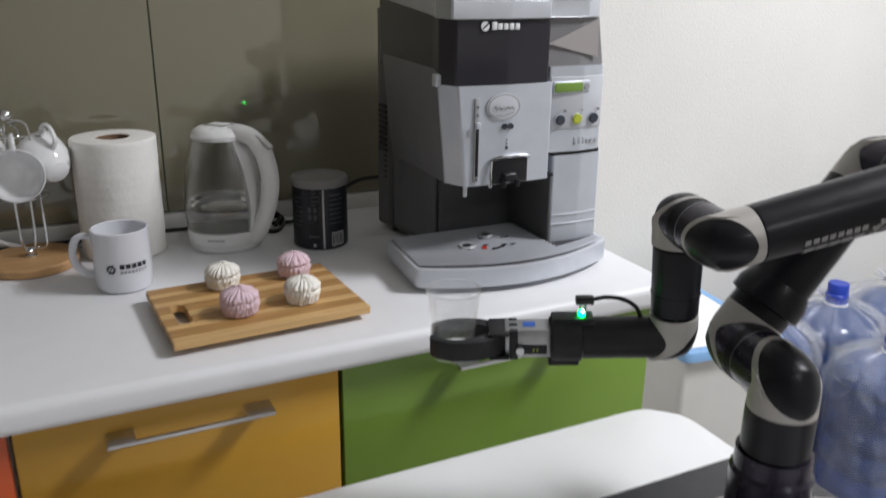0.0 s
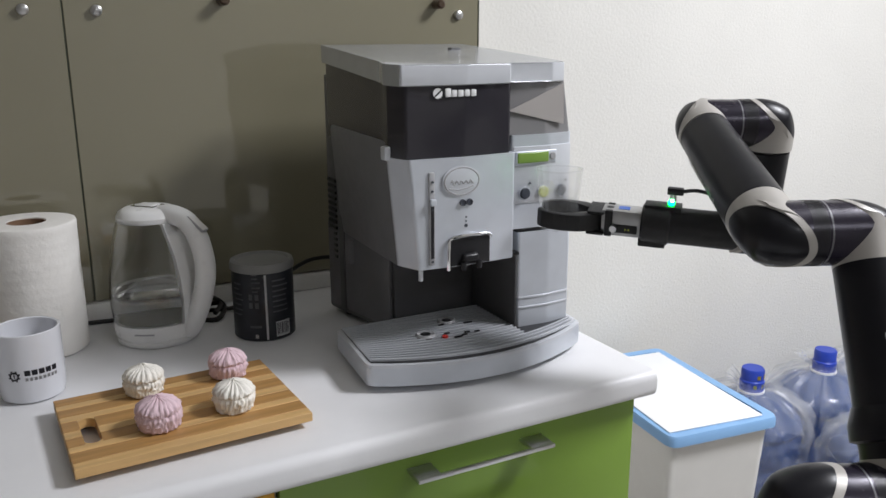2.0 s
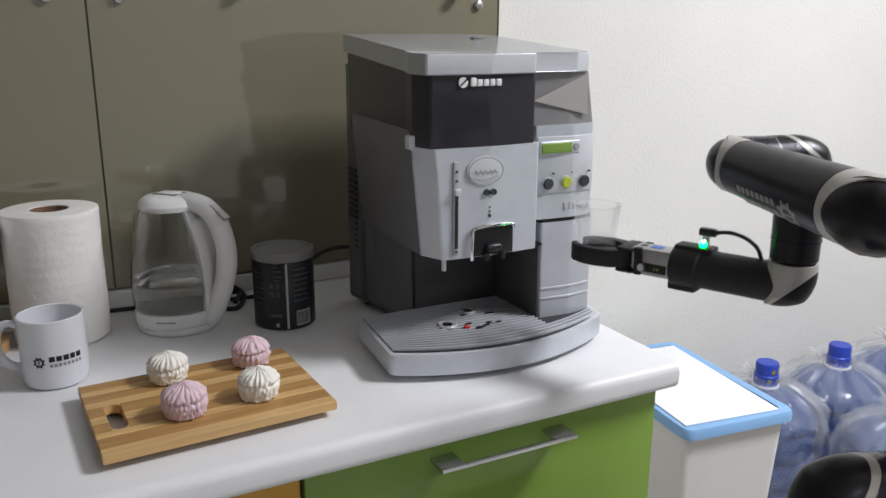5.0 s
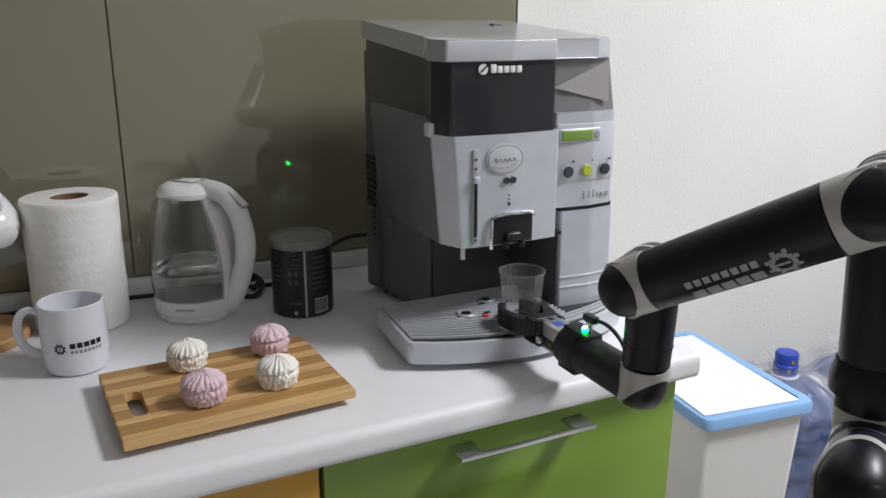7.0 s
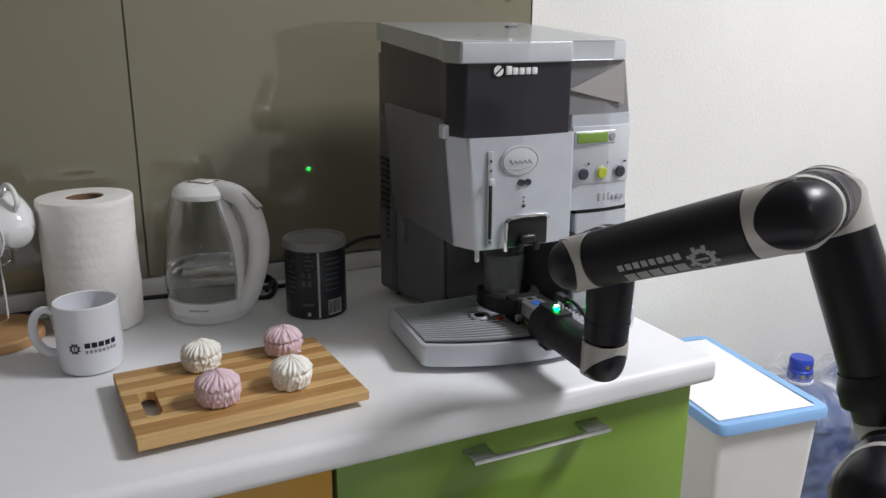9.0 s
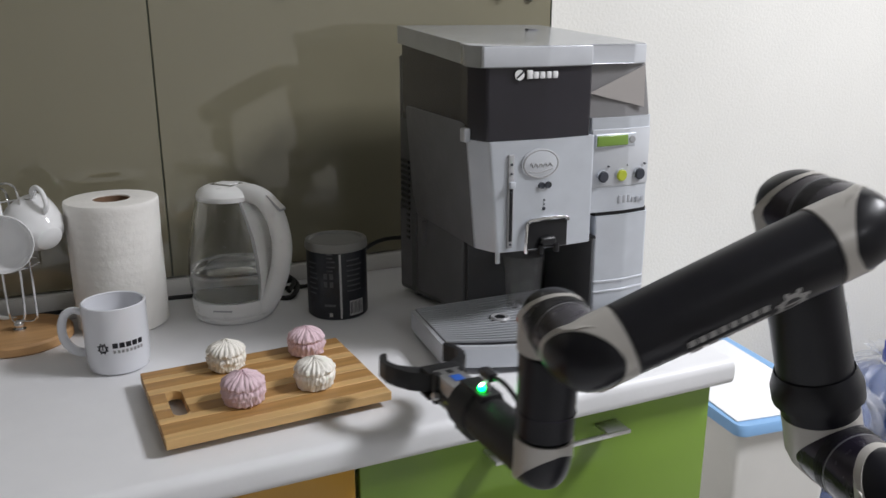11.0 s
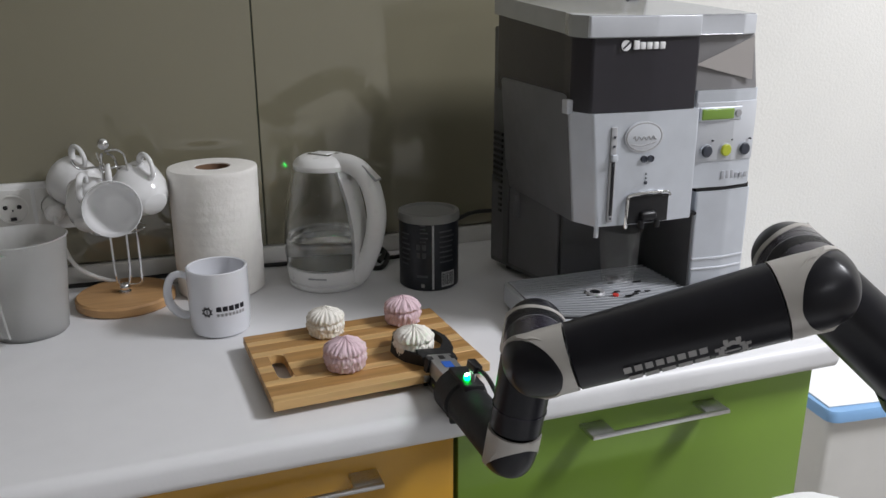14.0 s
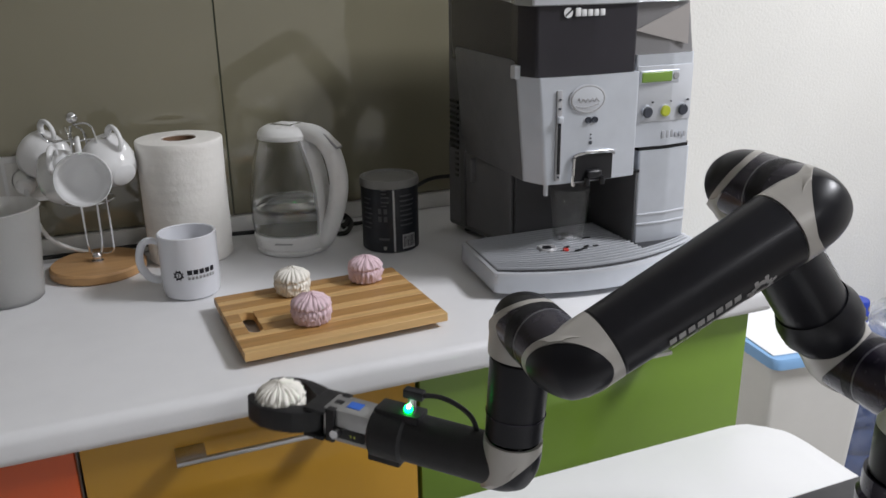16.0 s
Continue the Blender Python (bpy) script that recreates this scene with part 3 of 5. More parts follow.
    for k in range(18):
        y, bow = -0.343 - k * 0.0073, 0.0025 * k
        left, right = -0.3625 - 0.0006 * k, (-0.046 if y - bow * 0.2 < -0.456 else -0.1395)
        xs = [left + (right - left) * i / 14 for i in range(15)]
        mid = [y - bow * (1 - ((x + 0.209) / 0.166) ** 2) for x in xs]
        P("grid_bar", prism([(x, m - 0.0013) for x, m in zip(xs, mid)] + [(x, m + 0.0013) for x, m in reversed(list(zip(xs, mid)))], 0.9388, 0.9428), M_silverlight, "", tray)
    for x, y, r in ((-0.270, -0.425, 0.0145), (-0.217, -0.387, 0.013)):
        bm = moved(lathe([(r * 0.45, 0.001), (r * 0.5, 0.004), (r * 0.85, 0.0055), (r, 0.003), (r, 0)], 28), Matrix.Translation((x, y, 0.9402)))
        P("drain_ring", bm, M_greyprint, "", tray)
        P("drain_hole", rod((x, y, 0.9425), (x, y, 0.9447), r * 0.5, 20), M_black, "", tray)
    P("level_float", rod((-0.250, -0.446, 0.94), (-0.250, -0.446, 0.9455), 0.0042, 16), M_redmark, "small red float", tray)
    rnd = random.Random(4)
    for k in range(9):
        x, y = -0.225 + rnd.uniform(-0.02, 0.04), -0.425 + rnd.uniform(-0.035, 0.03)
        P("drip_slot", box(x - 0.004, x + 0.004, y - 0.0016, y + 0.0016, 0.9430, 0.9443), M_black, "", tray)
    for x in (-0.345, -0.06):
        for y in (-0.44, -0.34):
            P("foot", rod((x, y, 0.9), (x, y, 0.911), 0.009, 16), M_black, "", tray)
    for x in (-0.28, -0.07):
        P("foot", rod((x, -0.17, 0.9), (x, -0.17, 0.911), 0.01, 16), M_black)


coffee_machine()


# ---- things on the counter ----
def paper_towel():
    t = thing("paper_towel_roll", (-0.745, -0.103, 0.9), "large white paper towel roll standing on the worktop", "paper towel")
    H, R = 0.193, 0.0655
    bm = lathe([(0.0262, 0.001), (R - 0.004, 0), (R, 0.003)] + [(R, 0.003 + (H - 0.009) * k / 78) for k in range(1, 78)] + [(R, H - 0.003), (R - 0.0012, H - 0.0006), (R - 0.004, H), (0.0262, H - 0.0005)], 96, None, True)
    for v in bm.verts:
        r = math.hypot(v.co.x, v.co.y)
        if r > 0.05:
            k = 1 + 0.010 * noise.noise((v.co.x * 25, v.co.y * 25, v.co.z * 12)) + 0.008 * noise.noise((v.co.x * 50, v.co.y * 50, v.co.z * 45)) + 0.0016 * math.sin(v.co.z * 420 + 2 * noise.noise((v.co.x * 20, v.co.y * 20, 0)))
            v.co.x, v.co.y = v.co.x * k, v.co.y * k
    part("roll", bm, M_paper, t, "", 50)
    part("core", lathe([(0.0259, 0.0), (0.0259, H - 0.002), (0.0240, H - 0.002), (0.0240, 0.0)], 40, None, True), M_card, t, "brown cardboard core")


paper_towel()


def kettle():
    k = thing("electric_kettle", (-0.583, -0.133, 0.9), "glass electric kettle with a white handle, part filled with water", "kettle")
    d = Vector((0.66, -0.75, 0)).normalized()
    part("base", lathe([(0, 0), (0.056, 0), (0.060, 0.003), (0.061, 0.008), (0.0585, 0.010), (0.0585, 0.012), (0.062, 0.014), (0.0635, 0.030), (0.0625, 0.034), (0, 0.034)], 64), M_whiteplastic, k, "white plastic base")
    g = [(0.0625, 0.034), (0.0660, 0.055), (0.0662, 0.075), (0.0635, 0.105), (0.0570, 0.145), (0.0480, 0.180), (0.044, 0.195)]
    inner = [(r - 0.0022, z) for r, z in g[::-1]]
    glass = part("glass_body", lathe(g + inner, 64, None, True), M_glass, k, "clear glass jug", 60)
    glass.visible_shadow = False
    water = part("water", lathe([(0, 0.036)] + [(0.0600, 0.036), (0.0634, 0.055), (0.0636, 0.07), (0.0633, 0.079), (0.062, 0.0795), (0, 0.0795)], 64), M_water, k, "clear water", 60)
    water.visible_shadow = False
    lid = lathe([(0, 0.2055), (0.02, 0.2055), (0.034, 0.2035), (0.042, 0.199), (0.0462, 0.192), (0.0455, 0.185), (0.042, 0.184), (0, 0.184)], 56)
    part("lid", lid, M_whiteplastic, k, "white plastic lid")
    s = Vector((-d.y, d.x, 0))
    bm = box(-0.02, 0.02, -0.014, 0.014, 0.2045, 0.2068, 0.0008)
    part("lid_window", moved(bm, d.to_track_quat("X", "Z").to_matrix().to_4x4()), M_chrome, k, "chrome lid inlay")
    part("lid_button", moved(box(-0.015, 0.015, -0.0105, 0.0105, 0.2060, 0.2078, 0.0006), d.to_track_quat("X", "Z").to_matrix().to_4x4()), M_whiteplastic, k)
    line = [(0.020, 0.193), (0.044, 0.195), (0.068, 0.187), (0.085, 0.166), (0.0935, 0.138), (0.0950, 0.115), (0.0905, 0.088), (0.081, 0.060), (0.070, 0.037), (0.060, 0.022), (0.050, 0.017)]
    bm = pipe([d * r + Vector((0, 0, z)) for r, z in line], 0.0150, 18, None, 5, 0.92)
    part("handle", bm, M_whiteplastic, k, "curved white plastic handle", 60)
    line = [(0.034, 0.192), (0.049, 0.165), (0.0585, 0.135), (0.0640, 0.10), (0.0655, 0.07), (0.0635, 0.04), (0.058, 0.02)]
    bm = bmesh.new()
    rows = []
    for r, z in line:
        w = 0.020 - 0.004 * (0.192 - z) / 0.17
        row = []
        for q in range(-4, 5):
            a = q / 4 * w / max(r, 0.045)
            u = d * math.cos(a) + s * math.sin(a)
            row.append((u * (r + 0.0035 + 0.001 * math.cos(q * 0.4)), u * (r - 0.006), z))
        rows.append(row)
    grid = [[[bm.verts.new(p[k2] + Vector((0, 0, p[2]))) for p in row] for k2 in (0, 1)] for row in rows]
    for g0, g1 in zip(grid, grid[1:]):
        for side in (0, 1):
            for q in range(8):
                bm.faces.new((g0[side][q], g0[side][q + 1], g1[side][q + 1], g1[side][q]))
        for q in (0, 8):
            bm.faces.new((g0[0][q], g0[1][q], g1[1][q], g1[0][q]))
    part("handle_spine", bm, M_whiteplastic, k, "inner white strip against the glass", 60)
    n_up = Vector((d.x * 0.62, d.y * 0.62, 0.78))
    along = Vector((d.x * 0.78, d.y * 0.78, -0.62))
    p = d * 0.0885 + Vector((0, 0, 0.1865))
    m = Matrix((along, n_up.cross(along), n_up)).transposed().to_4x4()
    part("release_button", moved(box(-0.015, 0.015, -0.0062, 0.0062, -0.003, 0.0012, 0.001), Matrix.Translation(p) @ m), M_warmwhite, k)
    part("button_gap", moved(box(-0.0162, 0.0162, -0.0074, 0.0074, -0.004, 0.0002, 0.001), Matrix.Translation(p) @ m), M_greyprint, k, "grey gap round the release button")
    v = Vector((-0.45, -0.89, 0))
    bm = moved(box(-0.014, 0.014, -0.001, 0.001, -0.0011, 0.0011), Matrix.Translation(v * 0.0630 + Vector((0, 0, 0.0245))) @ v.to_track_quat("Y", "Z").to_matrix().to_4x4())
    part("base_mark", bm, M_greyprint, k)


kettle()


def curved_patch(r, a0, a1, z0, z1, bm=None, n=6):
    b = bmesh.new()
    lo = [b.verts.new((r * math.cos(a0 + (a1 - a0) * i / n), r * math.sin(a0 + (a1 - a0) * i / n), z0)) for i in range(n + 1)]
    hi = [b.verts.new((v.co.x, v.co.y, z1)) for v in lo]
    for i in range(n):
        b.faces.new((lo[i], lo[i + 1], hi[i + 1], hi[i]))
    bmesh.ops.solidify(b, geom=b.faces[:], thickness=0.0003)
    return merge(bm, b)


def can():
    c = thing("food_can", (-0.433, -0.190, 0.9), "black printed cylindrical can with a grey plastic lid", "can")
    R, H = 0.0465, 0.115
    part("can_body", lathe([(0, 0.001), (R - 0.002, 0), (R, 0.002), (R, H - 0.006), (R - 0.001, H - 0.004), (0, H - 0.004)], 56), M_tin, c)
    part("lid", lathe([(0, H + 0.001), (R - 0.007, H + 0.001), (R - 0.005, H + 0.005), (R + 0.0005, H + 0.004), (R + 0.0018, H - 0.002), (R + 0.0018, H - 0.008), (R, H - 0.009)], 56), mat("grey_lid", (0.22, 0.22, 0.21), 0.45, var=0.05), c, "grey snap-on lid")
    f = math.atan2(-0.90, -0.30)
    part("stripe", curved_patch(R + 0.0005, f + 0.10, f + 0.17, 0.003, H - 0.01), M_whiteprint, c, "white stripe")
    part("barcode_panel", curved_patch(R + 0.0006, f + 0.42, f + 0.95, 0.006, 0.030), M_whiteprint, c, "white barcode panel")
    for k in range(9):
        a = f + 0.45 + k * 0.052
        part("code_bar", curved_patch(R + 0.0009, a, a + (0.022 if k % 3 else 0.034), 0.009, 0.028, None, 2), M_darkprint, c)
    rnd = random.Random(2)
    for i, z in enumerate((0.104, 0.098, 0.092, 0.084, 0.078)):
        part("text_bar", curved_patch(R + 0.0005, f - 0.30, f - 0.02 - rnd.uniform(0, 0.1), z, z + 0.0025), M_dimprint, c)
    for i, z in enumerate((0.066, 0.053)):
        for a in (-0.42, -0.22):
            part("text_bar", curved_patch(R + 0.0005, f + a, f + a + 0.12, z, z + 0.009), M_dimprint, c)
    part("text_bar", curved_patch(R + 0.0005, f - 0.42, f - 0.04, 0.022, 0.026), M_dimprint, c)
    part("round_mark", curved_patch(R + 0.0005, f - 0.26, f - 0.15, 0.006, 0.012), M_warmwhite, c)
    for i in range(7):
        part("text_bar", curved_patch(R + 0.0005, f - 1.05, f - 0.62 - rnd.uniform(0, 0.15), 0.04 + i * 0.008, 0.0425 + i * 0.008), M_dimprint, c)
        part("text_bar", curved_patch(R + 0.0005, f + 0.35, f + 0.75 + rnd.uniform(0, 0.2), 0.045 + i * 0.008, 0.0475 + i * 0.008), M_dimprint, c)


can()


def gear_marks(place, size, name, material, parent):
    """A plain cog with three bars, laid out by place(u, v) -> bmesh patch."""
    for k in range(8):
        a = radians(k * 45 + 22)
        part(name, place(size * 0.43 * math.cos(a), size * 0.43 * math.sin(a), size * 0.13, size * 0.13), material, parent)
    for k in range(14):
        a = radians(k * 360 / 14)
        part(name, place(size * 0.31 * math.cos(a), size * 0.31 * math.sin(a), size * 0.15, size * 0.15), material, parent)
    part(name, place(0, 0.02 * size, size * 0.09, size * 0.4), material, parent)


def mug():
    m = thing("mug", (-0.762, -0.274, 0.9), "white ceramic mug with a dark printed mark", "mug")
    R, H = 0.0402, 0.092
    part("cup", lathe([(0, 0.002), (0.033, 0), (0.0375, 0.003), (0.0395, 0.012), (R, 0.03), (R, H - 0.001), (R - 0.0015, H), (R - 0.0035, H - 0.001), (R - 0.004, 0.02), (R - 0.012, 0.006), (0, 0.006)], 64), M_mug, m)
    d = Vector((-0.93, 0.36, 0))
    line = [(0.038, 0.074), (0.052, 0.079), (0.064, 0.073), (0.070, 0.056), (0.068, 0.037), (0.058, 0.024), (0.047, 0.020), (0.038, 0.023)]
    part("handle", pipe([d * r + Vector((0, 0, z)) for r, z in line], 0.0042, 12, None, 5, 1.4), M_mug, m, "", 60)
    f = math.atan2(-0.93, 0.10)

    def place(u, v, w, h, z0=0.04):
        a = f + u / R
        return curved_patch(R + 0.0003, a - w / 2 / R, a + w / 2 / R, z0 + v - h / 2, z0 + v + h / 2, None, 3)

    gear_marks(lambda u, v, w, h: place(u - 0.024, v, w, h), 0.0155, "cog_mark", M_darkprint, m)
    for k in range(5):
        part("bar_mark", place(-0.0085 + k * 0.0082, 0.0035, 0.0066, 0.0068), M_darkprint, m)
    for k in range(8):
        part("bar_mark", place(-0.0098 + k * 0.0051, -0.0048, 0.0032, 0.0042), M_greyprint, m)


mug()


def mug_tree():
    base = Vector((-0.886, -0.122, 0.9))
    t = thing("cup_rack", base, "chrome wire cup rack on a round beech base", "cup rack")
    part("base", lathe([(0, 0), (0.066, 0), (0.070, 0.003), (0.070, 0.013), (0.067, 0.016), (0, 0.016)], 64), M_wood, t, "round beech wood base")
    part("foot_ball", ball((0, 0, 0.024), 0.0075), M_chrome, t)
    part("foot_ring", lathe([(0.009, 0.016), (0.009, 0.018), (0.004, 0.019), (0, 0.019)], 20), M_chrome, t)
    top = Vector((-0.004, -0.010, 0.232))
    for dx, dy in ((-0.010, -0.004), (0.010, 0.004)):
        part("wire", pipe([(dx * 0.3, dy * 0.3, 0.028), (dx, dy, 0.05), (dx, dy, 0.2), (top.x + dx * 0.4, top.y, 0.226)], 0.0018, 8), M_chrome, t)
    part("wire", pipe([(0.0, 0, 0.03), (0.022, -0.012, 0.032), (0.026, -0.014, 0.06), (0.024, -0.014, 0.2), (0.016, -0.012, 0.229), (top.x, top.y, 0.229)], 0.0016, 8), M_chrome, t)
    part("top_ball", ball((top.x, top.y, 0.240), 0.0085), M_chrome, t, "polished chrome ball")
    part("ring", ring_curve((0, 0, 0.115), (0, 0, 1), 0.038, 0.0013), M_chrome, t)
    hooks = [(0.8, -0.25), (-0.2, -0.98), (-0.93, -0.1), (-0.35, 0.9)]
    for hx, hy in hooks:
        h = Vector((hx, hy, 0)).normalized()
        part("hook", pipe([(top.x, top.y, 0.205), h * 0.02 + Vector((0, 0, 0.206)), h * 0.040 + Vector((0, 0, 0.206)), h * 0.048 + Vector((0, 0, 0.218))], 0.0017, 8), M_chrome, t)
    c = thing("coffee_cup", base + Vector((0.05, -0.02, 0.16)), "small white porcelain cup hanging by its handle from the rack", "cup", "cups on the rack")
    part("bowl", lathe([(0, 0), (0.017, 0), (0.019, 0.002), (0.019, 0.004), (0.026, 0.010), (0.0345, 0.025), (0.0375, 0.045), (0.0385, 0.058), (0.0375, 0.059), (0.0355, 0.045), (0.032, 0.026), (0.022, 0.010), (0, 0.006)], 48), M_porcelain, c, "", 60)
    part("handle", pipe([(0.036, 0, 0.050), (0.046, 0, 0.054), (0.056, 0, 0.046), (0.056, 0, 0.032), (0.046, 0, 0.020), (0.033, 0, 0.020)], 0.0034, 10, None, 5, 1.4), M_porcelain, c, "", 60)

    def hang(ox, oy, oz, mouth, up=(0, 0, 1)):
        """Mouth direction, with the handle turned upwards."""
        z = Vector(mouth).normalized()
        x = (Vector(up) - z * Vector(up).dot(z)).normalized()
        m = Matrix((x, z.cross(x), z)).transposed().to_4x4()
        return Matrix.Translation(base + Vector((ox, oy, oz))) @ m

    poses = [hang(0.056, -0.030, 0.152, (-0.42, 0.72, 0.40)), hang(-0.001, -0.022, 0.152, (0.02, -0.97, 0.18)),
             hang(-0.038, -0.012, 0.125, (0.20, 0.66, 0.58)), hang(-0.03, 0.045, 0.16, (-0.5, 0.75, 0.2))]
    c.matrix_basis = poses[0]
    for q in poses[1:]:
        copy_thing(c, q)


mug_tree()


def jug():
    j = thing("measuring_jug", (-1.006, -0.192, 0.9), "translucent frosted plastic measuring jug", "jug")
    g = [(0, 0), (0.044, 0), (0.047, 0.003), (0.0590, 0.131), (0.0612, 0.133), (0.0595, 0.1345), (0.0575, 0.131), (0.0455, 0.006), (0, 0.004)]
    bm = lathe(g, 64)
    for v in bm.verts:
        if v.co.z > 0.11:
            k = (v.co.z - 0.11) / 0.025
            a = math.atan2(v.co.y, v.co.x)
            if abs(a - 2.4) < 0.5:
                v.co.x *= 1 + 0.12 * k * (1 - abs(a - 2.4) / 0.5)
                v.co.y *= 1 + 0.12 * k * (1 - abs(a - 2.4) / 0.5)
    part("jug_body", bm, M_frost, j, "", 50)
    # tapered hollow handle with a raised pale edge
    d = Vector((-0.38, -0.92, 0)).normalized()
    q = Vector((-d.y, d.x, 0))
    bm = bmesh.new()
    rows = []
    for z, r, w in ((0.126, 0.057, 0.0165), (0.126, 0.082, 0.0165), (0.118, 0.090, 0.0155), (0.06, 0.077, 0.0095), (0.014, 0.060, 0.0045), (0.010, 0.050, 0.0045)):
        rows.append([bm.verts.new(d * r + q * (w * k) + Vector((0, 0, z))) for k in (-1, 1)])
    for u, v in zip(rows, rows[1:]):
        bm.faces.new((u[0], u[1], v[1], v[0]))
    bmesh.ops.solidify(bm, geom=bm.faces[:], thickness=0.0022)
    hd = part("handle", bm, M_frost, j, "", 60)
    for k in (-1, 1):
        line = [(0.126, 0.060, 0.0165), (0.126, 0.081, 0.0165), (0.118, 0.0895, 0.0155), (0.06, 0.0765, 0.0095), (0.014, 0.060, 0.0045)]
        part("handle_edge", pipe([d * r + q * (w * k) + Vector((0, 0, z)) for z, r, w in line], 0.0019, 8), M_frost, hd, "paler rounded handle edge")


jug()


# ---- cutting board and sweets ----
def board():
    b = thing("cutting_board", (-0.6085, -0.4485, 0.893), "striped bamboo cutting board with a grip slot", "cutting board")
    b.rotation_euler.z = radians(3.0)
    L, W = 0.258, 0.191
    y = -W / 2
    widths = [0.8, 1.3, 0.7, 1.2, 0.9, 1.4, 0.8, 1.1, 0.7, 1.1]
    k = W / sum(widths)
    slot = (1.0, -1.0)
    for i, u in enumerate(widths):
        y0, y1 = y, y + u * k
        y = y1
        x0, x1 = -L / 2, L / 2
        mid = (y0 + y1) / 2
        segs = [(x0, x1)]
        if -0.034 < mid < 0.030:
            segs = [(x0, -0.1110), (-0.0930, x1)]
            slot = (min(slot[0], y0), max(slot[1], y1))
        for s0, s1 in segs:
            part("strip", box(s0, s1, y0 + 0.0001, y1 - 0.0001, 0.0160, 0.0270 + 0.0001 * (i % 3), 0.0006, 1), M_bamboo_b if i % 2 else M_bamboo_a, b, "dark bamboo strip" if i % 2 else "pale bamboo strip")
    for sx, cx in ((1, -0.1110), (-1, -0.0930)):
        for sy, cy in ((1, slot[0]), (-1, slot[1])):
            arc = [(cx + sx * 0.009 * (1 - math.sin(radians(a))), cy + sy * 0.009 * (1 - math.cos(radians(a)))) for a in range(0, 91, 15)]
            part("slot_corner", prism([(cx, cy)] + arc, 0.0162, 0.0269), M_bamboo_a, b)
    part("foot_bar", box(-0.1225, -0.1135, -0.074, 0.080, 0.007, 0.0161, 0.002), M_bamboo_b, b, "bamboo foot bar under the board")
    part("underside", prism(rounded([(-0.086, -0.066), (0.112, -0.066), (0.112, 0.074), (-0.086, 0.074)], 0.006), 0.007, 0.0161, 0.003), M_bamboo_b, b, "bamboo foot block set in under the board")


board()


def zefir(name_colour, material, loc, turn, size=1.0):
    z = thing("marshmallow", loc, "%s piped marshmallow sweet" % name_colour, "sweet", "marshmallows on the board")
    z.rotation_euler.z = radians(turn)
    lobes, n = 19, 210
    prof = [(0.0012, 0.0478), (0.0030, 0.0464), (0.0058, 0.0446), (0.0085, 0.0434), (0.0120, 0.0421), (0.0160, 0.0400), (0.0205, 0.0365), (0.0238, 0.0325), (0.0256, 0.0285), (0.0252, 0.0250), (0.0238, 0.0226)]
    prof = [(r, 0.0226 + (h - 0.0226) * 0.86) for r, h in prof]
    bm = bmesh.new()

    def dome(points, tw, amp, flip):
        rings = []
        for j, (r, h) in enumerate(points):
            ring = []
            for i in range(n):
                a = 2 * math.pi * i / n
                s = j / (len(points) - 1)
                ph = lobes * (a + tw * s + 0.26 * noise.noise((math.cos(a) * 1.4 + turn, math.sin(a) * 1.4, flip)))
                f = (abs(math.sin(ph / 2)) ** 0.7 - 0.5) * amp * 0.62 * min(1, 0.35 + s) * (0.75 + 0.6 * noise.noise((math.cos(a) * 5, math.sin(a) * 5, s * 3 + turn)))
                rr = (r + f * 0.0042 + 0.0028 * noise.noise((math.cos(a) * 6, math.sin(a) * 6, h * 300 + turn)) + 0.0016 * noise.noise((math.cos(a) * 13, math.sin(a) * 16, h * 500))) * size
                ring.append(bm.verts.new((rr * math.cos(a), rr * math.sin(a), (h + f * (0.0026 if not flip else 0.001)) * size * 0.94)))
            rings.append(ring)
        for p, q in zip(rings, rings[1:]):
            for i in range(n):
                bm.faces.new((p[i], p[(i + 1) % n], q[(i + 1) % n], q[i]))
        c = bm.verts.new((0, 0, points[0][1] * size * 0.94 - 0.0004))
        for i in range(n):
            bm.faces.new((c, rings[0][i], rings[0][(i + 1) % n]))
        c = bm.verts.new((0, 0, points[-1][1] * size * 0.94))
        for i in range(n):
            bm.faces.new((c, rings[-1][(i + 1) % n], rings[-1][i]))

    dome(prof, 0.35, 1.0, 0)
    part("upper_half", bm, material, z, "", 70)
    bm = bmesh.new()
    dome([(0.016, 0.0004), (0.0225, 0.0014), (0.0236, 0.0045), (0.0234, 0.0080), (0.0252, 0.0110), (0.0248, 0.0140), (0.0262, 0.0170), (0.0252, 0.0200), (0.0235, 0.0230)], -0.25, 1.0, 1)
    part("lower_half", bm, material, z, "", 70)
    return z


ZT = 0.9202
zefir("cream-white", M_zefw, (-0.640, -0.386, ZT), 20, 0.915)
zefir("pale pink", M_zefp, (-0.536, -0.382, ZT), 75, 0.915)
zefir("pale pink", M_zefp, (-0.639, -0.491, ZT), 140, 0.945)
ZEF = zefir("cream-white", M_zefw, (-0.5525, -0.483, ZT), 215, 0.915)


